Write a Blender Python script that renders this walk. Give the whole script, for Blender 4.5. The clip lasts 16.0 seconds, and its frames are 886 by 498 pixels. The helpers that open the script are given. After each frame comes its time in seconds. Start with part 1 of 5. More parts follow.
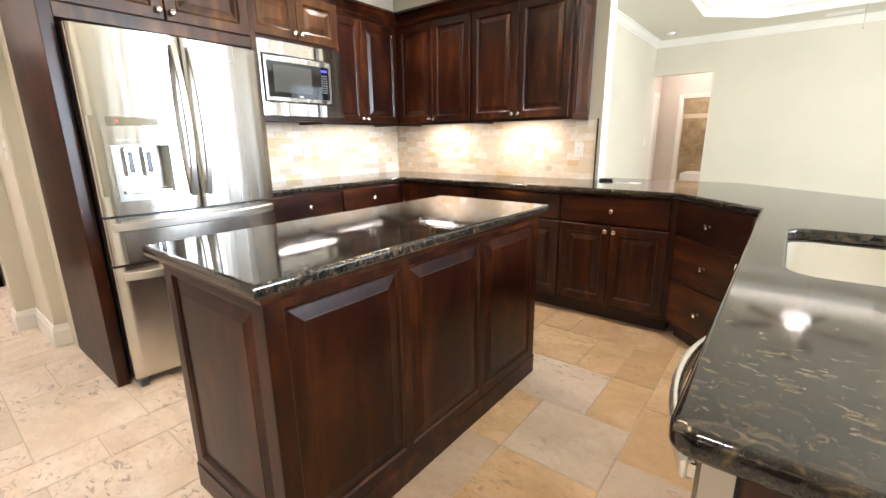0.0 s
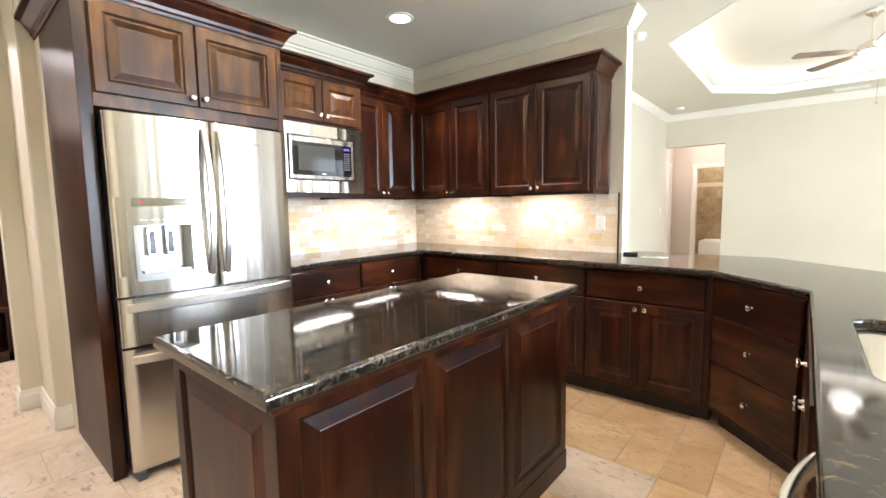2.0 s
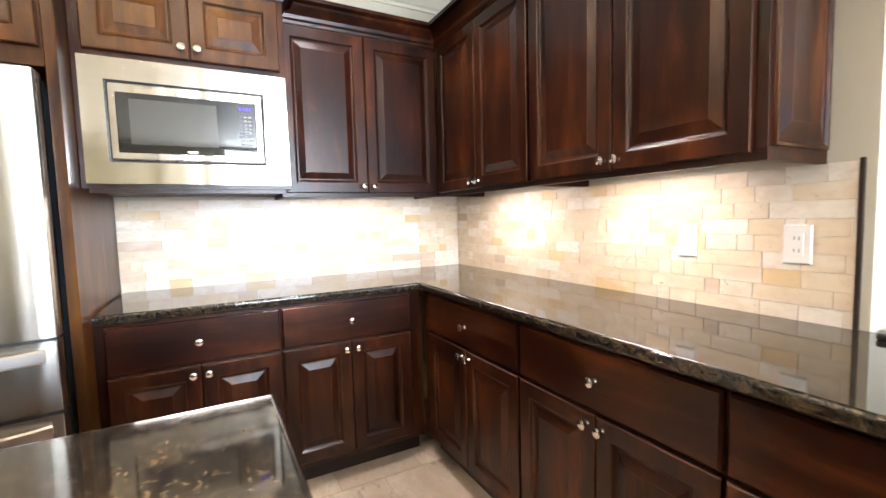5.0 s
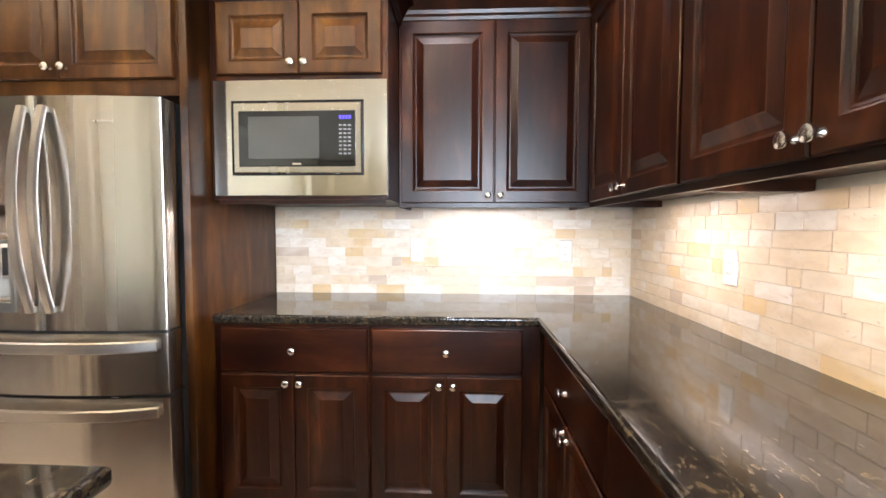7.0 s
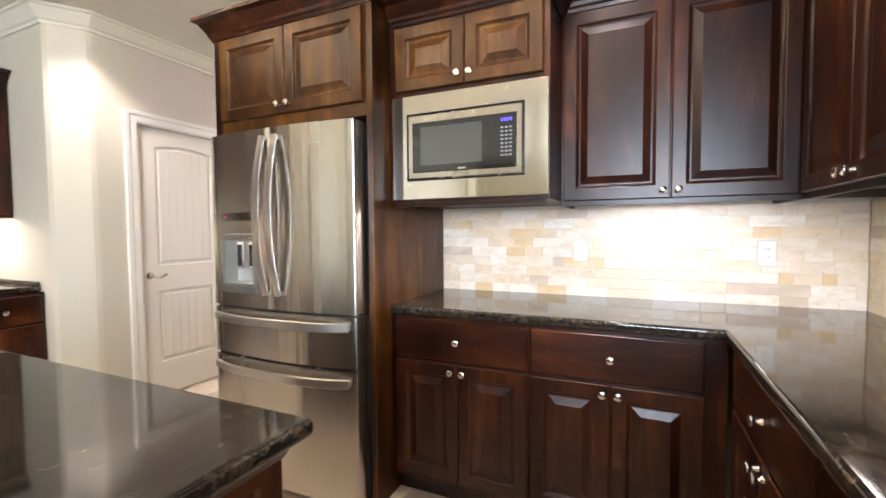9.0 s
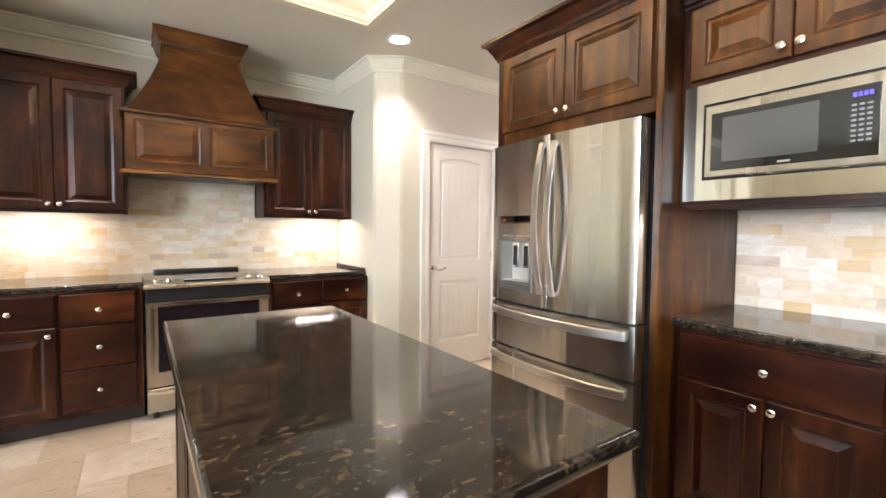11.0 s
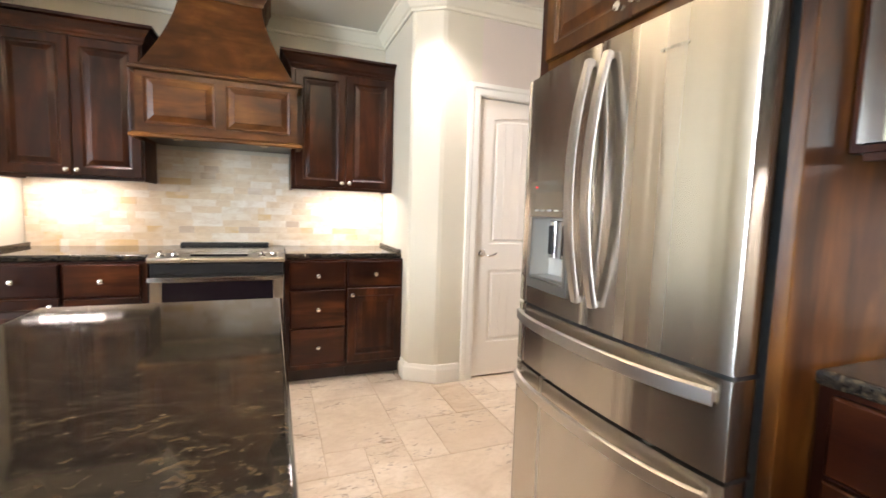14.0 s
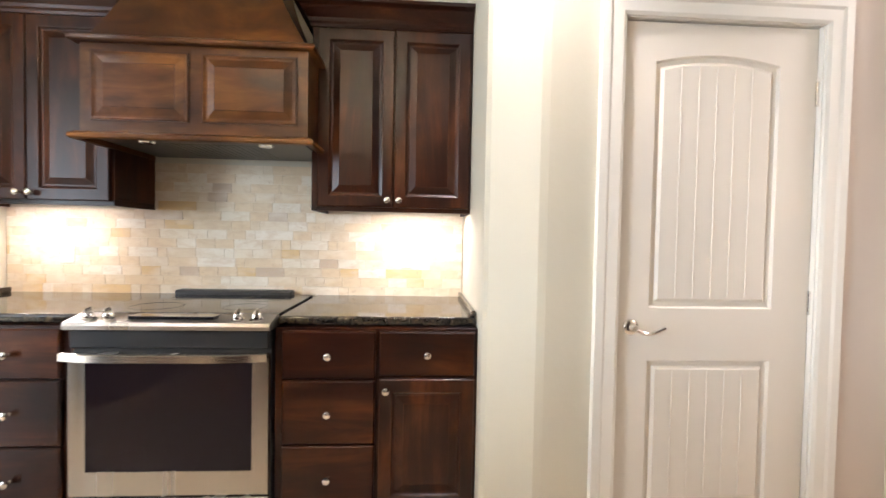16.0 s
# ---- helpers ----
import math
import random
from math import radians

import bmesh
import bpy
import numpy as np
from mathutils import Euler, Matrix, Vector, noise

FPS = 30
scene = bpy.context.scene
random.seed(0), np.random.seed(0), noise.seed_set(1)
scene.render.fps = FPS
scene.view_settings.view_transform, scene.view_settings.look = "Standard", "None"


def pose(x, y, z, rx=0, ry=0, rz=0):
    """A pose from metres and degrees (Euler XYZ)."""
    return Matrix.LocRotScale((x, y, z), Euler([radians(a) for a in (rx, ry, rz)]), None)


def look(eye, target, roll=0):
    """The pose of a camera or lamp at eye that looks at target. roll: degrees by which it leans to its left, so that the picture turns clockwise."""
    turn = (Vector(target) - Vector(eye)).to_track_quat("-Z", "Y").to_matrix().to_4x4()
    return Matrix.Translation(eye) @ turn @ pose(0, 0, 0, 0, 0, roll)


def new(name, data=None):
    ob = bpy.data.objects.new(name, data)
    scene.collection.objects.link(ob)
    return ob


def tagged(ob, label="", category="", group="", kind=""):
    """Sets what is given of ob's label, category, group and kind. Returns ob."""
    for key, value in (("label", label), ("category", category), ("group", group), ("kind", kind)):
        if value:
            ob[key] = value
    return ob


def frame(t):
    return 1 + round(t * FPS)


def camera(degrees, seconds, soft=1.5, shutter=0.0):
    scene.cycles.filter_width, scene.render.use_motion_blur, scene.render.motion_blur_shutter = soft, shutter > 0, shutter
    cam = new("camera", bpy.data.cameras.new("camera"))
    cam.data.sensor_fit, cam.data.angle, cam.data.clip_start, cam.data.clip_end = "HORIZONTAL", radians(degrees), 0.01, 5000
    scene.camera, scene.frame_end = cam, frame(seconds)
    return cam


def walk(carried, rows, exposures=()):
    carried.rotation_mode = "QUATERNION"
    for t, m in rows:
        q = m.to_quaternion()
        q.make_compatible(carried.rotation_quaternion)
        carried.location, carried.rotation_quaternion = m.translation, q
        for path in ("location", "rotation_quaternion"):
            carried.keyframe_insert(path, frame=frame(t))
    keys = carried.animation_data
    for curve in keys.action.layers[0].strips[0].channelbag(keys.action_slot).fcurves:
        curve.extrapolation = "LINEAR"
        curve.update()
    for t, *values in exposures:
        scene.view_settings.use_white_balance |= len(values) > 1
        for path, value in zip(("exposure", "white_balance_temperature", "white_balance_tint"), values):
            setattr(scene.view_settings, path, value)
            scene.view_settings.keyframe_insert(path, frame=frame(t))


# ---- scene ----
cam = camera(91.7, 16.0, 1.5, 0.28)
EXPOSURES = [(0, 0.55, 5950, 20), (3.2, 0.60, 5900, 20), (5.3, 0.45, 6000, 22), (7.0, 0.24, 5950, 22), (10.2, 0.17, 5900, 21), (12.3, 0.47, 6050, 23), (14.6, 0.40, 6000, 22), (16, 0.25, 5950, 21)]
PATH = [
    (0, (-0.165, 1.088, 1.228), (-1.369, 2.608, 0.738), -0.7),
    (0.5, (-0.174, 1.086, 1.256), (-1.401, 2.615, 0.863), -0.6),
    (1, (-0.187, 1.078, 1.302), (-1.481, 2.594, 1.132), -0.1),
    (1.5, (-0.198, 1.068, 1.306), (-1.502, 2.578, 1.172), -0.6),
    (2, (-0.264, 1.139, 1.288), (-1.546, 2.663, 1.093), -0.9),
    (2.5, (-0.417, 1.374, 1.303), (-1.694, 2.905, 1.14), -1.0),
    (3, (-0.602, 1.622, 1.289), (-1.854, 3.171, 1.116), -0.9),
    (3.2, (-0.667, 1.731, 1.292), (-1.882, 3.311, 1.129), -1.7),
    (5.3, (-0.866, 3.159, 1.246), (-2.726, 3.873, 1.072), -0.5),
    (5.5, (-0.866, 3.251, 1.25), (-2.776, 3.812, 1.055), 0.2),
    (6, (-0.935, 3.407, 1.232), (-2.896, 3.762, 1.06), -0.6),
    (6.5, (-1.07, 3.526, 1.245), (-3.062, 3.663, 1.125), -0.7),
    (7, (-1.139, 3.611, 1.271), (-3.135, 3.517, 1.173), 0.1),
    (7.5, (-1.173, 3.672, 1.261), (-3.145, 3.35, 1.169), -0.3),
    (8, (-1.171, 3.674, 1.262), (-3.117, 3.224, 1.158), -0.8),
    (8.5, (-1.155, 3.659, 1.26), (-3.056, 3.044, 1.168), -0.8),
    (9, (-1.13, 3.63, 1.262), (-2.951, 2.807, 1.173), -0.4),
    (9.5, (-1.101, 3.596, 1.265), (-2.804, 2.55, 1.191), -0.5),
    (10, (-1.06, 3.551, 1.264), (-2.582, 2.255, 1.193), -0.0),
    (10.2, (-1.051, 3.542, 1.268), (-2.491, 2.156, 1.195), 0.3),
    (12.3, (-0.960, 3.452, 1.28), (-1.895, 1.692, 1.174), -0.2),
    (12.5, (-0.982, 3.459, 1.283), (-1.957, 1.717, 1.16), -0.3),
    (13, (-1.142, 3.404, 1.256), (-2.205, 1.719, 1.077), -1.7),
    (13.5, (-1.428, 3.263, 1.252), (-2.496, 1.581, 1.09), -0.5),
    (14, (-1.724, 3.139, 1.235), (-2.455, 1.285, 1.059), 1.8),
    (14.5, (-1.948, 2.95, 1.253), (-2.296, 0.995, 1.018), 1.6),
    (15, (-2.085, 2.641, 1.253), (-2.274, 0.655, 1.112), 1.9),
    (15.5, (-2.235, 2.251, 1.245), (-2.322, 0.255, 1.156), 0.5),
    (16, (-2.36, 1.843, 1.249), (-2.473, -0.153, 1.194), 1.1),
]
walk(cam, [(t, look(eye, target, roll)) for t, eye, target, roll in PATH], EXPOSURES)

# ---- world and light ----
world = bpy.data.worlds.new("sky")
scene.world = world
world.use_nodes = True
wn = world.node_tree
sky = wn.nodes.new("ShaderNodeTexSky")
sky.sky_type, sky.sun_disc = "NISHITA", False
sky.sun_elevation, sky.sun_rotation = radians(50), radians(60)
wn.nodes["Background"].inputs[1].default_value = 0.12
wn.links.new(sky.outputs[0], wn.nodes["Background"].inputs[0])

CEIL = 2.68


def lamp(name, kind, energy, m, color=(1, 1, 1), size=0.1, size_y=None, spot=None):
    d = bpy.data.lights.new(name, kind)
    d.energy, d.color = energy, color
    if kind == "AREA":
        d.size = size
        if size_y:
            d.shape, d.size_y = "RECTANGLE", size_y
    elif kind == "SUN":
        d.angle = radians(0.5)
    else:
        d.shadow_soft_size = size
    if spot:
        d.spot_size, d.spot_blend = radians(spot), 0.6
    ob = new(name, d)
    ob.matrix_world = m
    return ob


lamp("sun", "SUN", 3.0, look((8, 5, 8), (0, 0, 0)), (1, 0.95, 0.88))
WARM = (1.0, 0.875, 0.72)
NEUT = (1.0, 0.915, 0.80)
# daylight through the window openings of the east wall
for wy, we in ((4.05, 345), (6.25, 50), (8.55, 8)):
    lamp("window_light", "AREA", we, look((4.35, wy, 1.72), (0, wy, 1.95)), (0.86, 0.99, 1.0), 1.5, 1.75)
# under-cabinet strips, two under each run of wall cabinets
UNDER = [(-2.965, 2.94, 1.385, 90), (-3.235, 3.745, 1.395, 90), (-2.735, 4.28, 1.395, 0), (-1.92, 4.28, 1.395, 0), (-0.47, -0.365, 1.395, 0), (-2.31, -0.365, 1.395, 0)]
for (ux, uy, uz, ur), ue in zip(UNDER, (1.9, 0.36, 2.6, 3.0, 3.6, 3.6)):
    lamp("under_cabinet_light", "AREA", ue, pose(ux, uy, uz - 0.0105, 0, 0, ur), WARM, 0.34, 0.05)
# recessed ceiling lamps; the two at x -0.45 are unseen, added to light the east
CANS = [(-2.60, 0.65), (-2.63, 3.50), (-0.45, 0.62), (-0.45, 3.50)]
for (cx, cy), ce, cc in zip(CANS, (100, 118, 100, 95), (NEUT, NEUT, WARM, WARM)):
    lamp("recessed_light", "SPOT", ce, pose(cx, cy, CEIL - 0.005), cc, 0.09, None, 118)
# unseen fill added to brighten the small bathroom
lamp("bath_fill", "AREA", 5, pose(-1.6, 12.0, 2.6), WARM, 0.3)
# ceiling fan bowl
lamp("fan_light", "POINT", 4, pose(0.163, 7.27, 2.63), NEUT, 0.06)

# ---- small builders ----


def mesh(name, bm, mats, parent=None, label="", smooth=None):
    bmesh.ops.recalc_face_normals(bm, faces=bm.faces)
    me = bpy.data.meshes.new(name)
    bm.to_mesh(me)
    bm.free()
    for m in (mats if isinstance(mats, (list, tuple)) else [mats]):
        me.materials.append(m)
    ob = new(name, me)
    if parent:
        ob.parent = parent
    if label:
        ob["label"] = label
    if smooth is not None:
        for p in me.polygons:
            p.use_smooth = True
        me.set_sharp_from_angle(angle=radians(smooth))
    return ob


def part(name, bm, material, parent, label="", smooth=None):
    return mesh(name, bm, material, parent, label, smooth)


def thing(name, m, label, category, group=""):
    ob = new(name)
    ob.empty_display_size = 0.1
    ob.matrix_world = m
    return tagged(ob, label, category, group)


def structure(name, bm, mats, label="", category="", smooth=None):
    return tagged(mesh(name, bm, mats, None, "", smooth), label, category, "", "structure")


def box(bm, x0, x1, y0, y1, z0, z1, bevel=0.0, seg=1, mi=0):
    x0, x1 = min(x0, x1), max(x0, x1)
    y0, y1 = min(y0, y1), max(y0, y1)
    r = bmesh.ops.create_cube(bm, size=1, matrix=Matrix.LocRotScale(((x0 + x1) / 2, (y0 + y1) / 2, (z0 + z1) / 2), None, (x1 - x0, y1 - y0, z1 - z0)))
    fs = {f for v in r["verts"] for f in v.link_faces}
    for f in fs:
        f.material_index = mi
    if bevel:
        es = list({e for f in fs for e in f.edges})
        b = bmesh.ops.bevel(bm, geom=es, offset=bevel, segments=seg, affect="EDGES", profile=0.5)
        for f in b["faces"]:
            f.material_index = mi
    return bm


def prism(bm, pts, z0, z1, mi=0):
    lo = [bm.verts.new((x, y, z0)) for x, y in pts]
    hi = [bm.verts.new((x, y, z1)) for x, y in pts]
    n = len(pts)
    fs = [bm.faces.new(lo[::-1]), bm.faces.new(hi)]
    fs += [bm.faces.new((lo[i], lo[(i + 1) % n], hi[(i + 1) % n], hi[i])) for i in range(n)]
    for f in fs:
        f.material_index = mi
    return bm


def lathe(bm, prof, m=Matrix(), seg=14, mi=0):
    """Turn (radius, height) round the local z axis."""
    rings = []
    for r, h in prof:
        if r < 1e-5:
            rings.append([bm.verts.new(m @ Vector((0, 0, h)))])
        else:
            rings.append([bm.verts.new(m @ Vector((r * math.cos(a), r * math.sin(a), h))) for a in (2 * math.pi * k / seg for k in range(seg))])
    for a, b in zip(rings, rings[1:]):
        for k in range(seg):
            l = (k + 1) % seg
            if len(a) == 1 and len(b) > 1:
                f = bm.faces.new((a[0], b[l], b[k]))
            elif len(b) == 1 and len(a) > 1:
                f = bm.faces.new((a[k], a[l], b[0]))
            elif len(a) > 1:
                f = bm.faces.new((a[k], a[l], b[l], b[k]))
            else:
                continue
            f.material_index = mi
    return bm


def sweep(bm, path, prof, closed=False, mi=0):
    """Run a closed profile of (out, z) along a plan path, mitred; out is to the left of the way."""
    n = len(path)
    P = [Vector(p) for p in path]
    rows = []
    for i in range(n):
        d0 = (P[i] - P[i - 1]).normalized() if (i > 0 or closed) else None
        d1 = (P[(i + 1) % n] - P[i]).normalized() if (i < n - 1 or closed) else None
        d0, d1 = d0 or d1, d1 or d0
        n0, n1 = Vector((-d0.y, d0.x)), Vector((-d1.y, d1.x))
        mt = (n0 + n1).normalized()
        mt = mt / max(0.3, mt.dot(n1))
        rows.append([bm.verts.new((P[i].x + mt.x * o, P[i].y + mt.y * o, z)) for o, z in prof])
    k = len(prof)
    for i in range(n if closed else n - 1):
        a, b = rows[i], rows[(i + 1) % n]
        for j in range(k):
            bm.faces.new((a[j], b[j], b[(j + 1) % k], a[(j + 1) % k])).material_index = mi
    if not closed:
        bm.faces.new(rows[0]).material_index = mi
        bm.faces.new(rows[-1][::-1]).material_index = mi
    return bm


def tube(bm, pts, r, seg=8, mi=0, squash=1.0):
    pts = [Vector(p) for p in pts]
    rows = []
    for i, p in enumerate(pts):
        d = (pts[min(i + 1, len(pts) - 1)] - pts[max(i - 1, 0)]).normalized()
        a = d.orthogonal().normalized() if not rows else (last - d * last.dot(d)).normalized()
        last = a
        b = d.cross(a)
        rows.append([bm.verts.new(p + a * (r * math.cos(t)) + b * (r * squash * math.sin(t))) for t in (2 * math.pi * k / seg for k in range(seg))])
    for u, v in zip(rows, rows[1:]):
        for k in range(seg):
            bm.faces.new((u[k], u[(k + 1) % seg], v[(k + 1) % seg], v[k])).material_index = mi
    bm.faces.new(rows[0][::-1]).material_index = mi
    bm.faces.new(rows[-1]).material_index = mi
    return bm


# ---- materials ----


class Mat:
    """A node material, built step by step."""

    def __init__(self, name, rough=0.5, metal=0.0, **kw):
        self.m = bpy.data.materials.new(name)
        self.m.use_nodes = True
        self.t = self.m.node_tree
        self.b = self.t.nodes["Principled BSDF"]
        self.b.inputs["Roughness"].default_value = rough
        self.b.inputs["Metallic"].default_value = metal
        for k, v in kw.items():
            self.b.inputs[k.replace("_", " ")].default_value = v

    def node(self, kind, **kw):
        n = self.t.nodes.new("ShaderNode" + kind)
        for k, v in kw.items():
            n.inputs[k.replace("_", " ")].default_value = v
        return n

    def coords(self, scale=(1, 1, 1), which="Object", shift=True):
        c, mp = self.node("TexCoord"), self.node("Mapping")
        mp.inputs["Scale"].default_value = scale
        self.t.links.new(c.outputs[which], mp.inputs["Vector"])
        if shift:
            o, k = self.node("ObjectInfo"), self.node("VectorMath")
            k.operation = "SCALE"
            k.inputs[0].default_value = (17, 31, 11)
            self.t.links.new(o.outputs["Random"], k.inputs["Scale"])
            self.t.links.new(k.outputs[0], mp.inputs["Location"])
        return mp.outputs[0]

    def noise(self, vec, scale, detail=4, rough=0.55, dist=0.0):
        n = self.node("TexNoise", Scale=scale, Detail=detail, Roughness=rough, Distortion=dist)
        self.t.links.new(vec, n.inputs["Vector"])
        return n.outputs["Fac"]

    def voronoi(self, vec, scale, feature="F1"):
        n = self.node("TexVoronoi", Scale=scale)
        n.feature = feature
        self.t.links.new(vec, n.inputs["Vector"])
        return n

    def ramp(self, fac, stops):
        n = self.node("ValToRGB")
        e = n.color_ramp.elements
        while len(e) < len(stops):
            e.new(0.5)
        for q, (p, c) in zip(e, stops):
            q.position = p
            q.color = (*c, 1) if len(c) == 3 else c
        self.t.links.new(fac, n.inputs[0])
        return n.outputs[0]

    def mix(self, fac, a, b, mode="MIX"):
        n = self.node("Mix")
        n.data_type, n.blend_type = "RGBA", mode
        for v, i in ((fac, 0), (a, 6), (b, 7)):
            if isinstance(v, (int, float)):
                n.inputs[i].default_value = v
            elif isinstance(v, tuple):
                n.inputs[i].default_value = (*v, 1)
            else:
                self.t.links.new(v, n.inputs[i])
        return n.outputs[2]

    def scalar(self, fac, lo, hi, f0=0.0, f1=1.0):
        n = self.node("MapRange")
        for i, v in ((1, f0), (2, f1), (3, lo), (4, hi)):
            n.inputs[i].default_value = v
        self.t.links.new(fac, n.inputs[0])
        return n.outputs[0]

    def rand(self):
        return self.node("ObjectInfo").outputs["Random"]

    def put(self, socket, out):
        self.t.links.new(out, self.b.inputs[socket])
        return self

    def bump(self, fac, strength, dist=0.01):
        n = self.node("Bump", Strength=strength, Distance=dist)
        self.t.links.new(fac, n.inputs["Height"])
        self.t.links.new(n.outputs[0], self.b.inputs["Normal"])
        return self


def wood(name, along, dark, mid, light, rough=0.3, tight=14):
    k = Mat(name, rough, Coat_Weight=0.65, Coat_Roughness=0.29, Specular_IOR_Level=0.0)
    sc = {"x": (1.0, tight * 0.7, tight * 0.7), "z": (tight * 0.7, tight * 0.7, 1.0)}[along]
    v = k.coords(sc)
    grain = k.noise(v, 1.6, 7, 0.6, 0.6)
    fine = k.noise(v, 7, 6, 0.6, 0.2)
    blot = k.noise(k.coords((1, 1, 1)), 3.2, 3, 0.5, 0.5)
    c = k.ramp(grain, [(0.33, dark), (0.50, mid), (0.68, light)])
    c = k.mix(k.scalar(fine, 0.0, 0.10, 0.42, 0.7), c, tuple(x * 0.45 for x in dark))
    c = k.mix(k.scalar(blot, 0.0, 0.65, 0.38, 0.66), c, tuple(x * 0.6 for x in dark))
    knot = k.voronoi(k.coords((1, 1, 0.55)), 2.6)
    c = k.mix(k.scalar(knot.outputs["Distance"], 0.7, 0.0, 0.012, 0.045), c, tuple(x * 0.25 for x in dark))
    k.put("Base Color", c)
    k.put("Roughness", k.scalar(blot, rough - 0.06, rough + 0.1, 0.3, 0.7))
    k.bump(fine, 0.04, 0.002)
    return k.m


def plaster(name, col, tex=0.18):
    k = Mat(name, 0.6)
    v = k.coords((1, 1, 1), shift=False)
    big, mid = k.noise(v, 0.9, 3), k.noise(v, 38, 4, 0.6)
    c = k.mix(k.scalar(big, 0, 1, 0.3, 0.7), tuple(x * 0.96 for x in col), tuple(min(1, x * 1.03) for x in col))
    k.put("Base Color", c)
    k.bump(mid, tex, 0.004)
    return k.m


WOOD_V = wood("stained_alder_upright", "z", (0.011, 0.0021, 0.0009), (0.034, 0.0075, 0.0022), (0.095, 0.0270, 0.0070), 0.36, 8)
WOOD_H = wood("stained_alder_level", "x", (0.011, 0.0021, 0.0009), (0.034, 0.0075, 0.0022), (0.095, 0.0270, 0.0070), 0.36, 8)
EDGE_V = wood("rubbed_alder_edge", "z", (0.026, 0.0070, 0.0024), (0.056, 0.0170, 0.0052), (0.100, 0.0350, 0.0100))
# the same stained alder, with the light it catches painted in as gold
WOOD_V_LIT = wood("stained_alder_lit", "z", (0.022, 0.0062, 0.0014), (0.078, 0.0270, 0.0046), (0.170, 0.0700, 0.0125), 0.36, 8)
KICK = Mat("toe_kick_black", 0.6, Base_Color=(0.02, 0.009, 0.006, 1)).m
WALL = plaster("wall_paint", (0.64, 0.595, 0.475))
WALL_PINK = plaster("hall_paint", (0.66, 0.58, 0.51))
CEILING = plaster("ceiling_paint", (0.72, 0.70, 0.61), 0.3)
TRIM = plaster("white_trim", (0.80, 0.775, 0.70), 0.01)
CREAM = plaster("cream_crown", (0.79, 0.745, 0.60), 0.01)
DOORPAINT = plaster("door_paint", (0.76, 0.71, 0.62), 0.01)
PLASTIC = Mat("white_plastic", 0.35, Base_Color=(0.82, 0.80, 0.74, 1)).m
BLACK = Mat("black_plastic", 0.35, Base_Color=(0.012, 0.012, 0.013, 1)).m
BLACKGLASS = Mat("black_glass", 0.04, Base_Color=(0.008, 0.008, 0.009, 1), Coat_Weight=1.0, Coat_Roughness=0.02).m
NICKEL = Mat("brushed_nickel", 0.2, 1.0, Base_Color=(0.78, 0.75, 0.70, 1)).m
SATIN = Mat("satin_steel", 0.33, 1.0, Base_Color=(0.64, 0.61, 0.57, 1)).m
CHROME = Mat("polished_chrome", 0.08, 1.0, Base_Color=(0.8, 0.8, 0.8, 1)).m
LEAD = Mat("grey_side_panel", 0.45, 0.3, Base_Color=(0.10, 0.115, 0.125, 1)).m


def steel(name, along, col=(0.56, 0.53, 0.48), rough=0.24):
    k = Mat(name, rough, 1.0, Anisotropic=0.8, Anisotropic_Rotation=0.25)
    sc = {"x": (2.0, 2.0, 190), "z": (190, 190, 2.0)}[along]
    br = k.noise(k.coords(sc), 1.0, 2)
    wave = k.noise(k.coords((8, 8, 0.12)), 1.0, 2, 0.5)
    k.put("Base Color", k.mix(k.scalar(br, 0, 1, 0.35, 0.65), tuple(c * 0.985 for c in col), tuple(c * 1.015 for c in col)))
    k.put("Roughness", k.scalar(wave, rough - 0.03, rough + 0.05, 0.3, 0.7))
    k.bump(wave, 0.30, 0.02)
    return k.m


STEEL = steel("brushed_steel", "x")
STEEL_V = steel("brushed_steel_upright", "z")


def granite():
    k = Mat("dark_granite", 0.05, IOR=1.55)
    v = k.coords((1, 1, 1), "Object", False)
    clump = k.noise(k.coords((1.0, 1.6, 1.3), "Object", False), 34, 7, 0.72, 0.6)
    wide = k.noise(v, 5, 3, 0.55, 0.5)
    c = k.ramp(clump, [(0.36, (0.009, 0.008, 0.007)), (0.52, (0.027, 0.021, 0.0155)), (0.66, (0.110, 0.080, 0.042))])
    c = k.mix(k.scalar(wide, 0, 0.5, 0.45, 0.7), c, (0.012, 0.010, 0.009))
    speck = k.noise(v, 150, 3, 0.7)
    c = k.mix(k.scalar(speck, 0, 0.4, 0.57, 0.72), c, (0.060, 0.050, 0.040))
    # short pale flakes, each with its own strength
    wob, sc, ad = k.node("TexNoise", Scale=40, Detail=2), k.node("VectorMath"), k.node("VectorMath")
    k.t.links.new(v, wob.inputs["Vector"])
    sc.operation = "SCALE"
    sc.inputs["Scale"].default_value = 0.9
    k.t.links.new(wob.outputs["Color"], sc.inputs[0])
    k.t.links.new(k.coords((24, 95, 60), "Object", False), ad.inputs[0])
    k.t.links.new(sc.outputs[0], ad.inputs[1])
    cell = k.voronoi(ad.outputs[0], 1.0)
    m = k.node("Math")
    m.operation = "MULTIPLY"
    k.t.links.new(k.scalar(cell.outputs["Distance"], 1, 0, 0.03, 0.17), m.inputs[0])
    k.t.links.new(k.scalar(cell.outputs["Color"], 0, 0.85, 0.58, 0.84), m.inputs[1])
    c = k.mix(m.outputs[0], c, (0.34, 0.28, 0.19))
    k.put("Base Color", c)
    k.put("Roughness", k.scalar(clump, 0.045, 0.075, 0.3, 0.7))
    return k.m


GRANITE = granite()


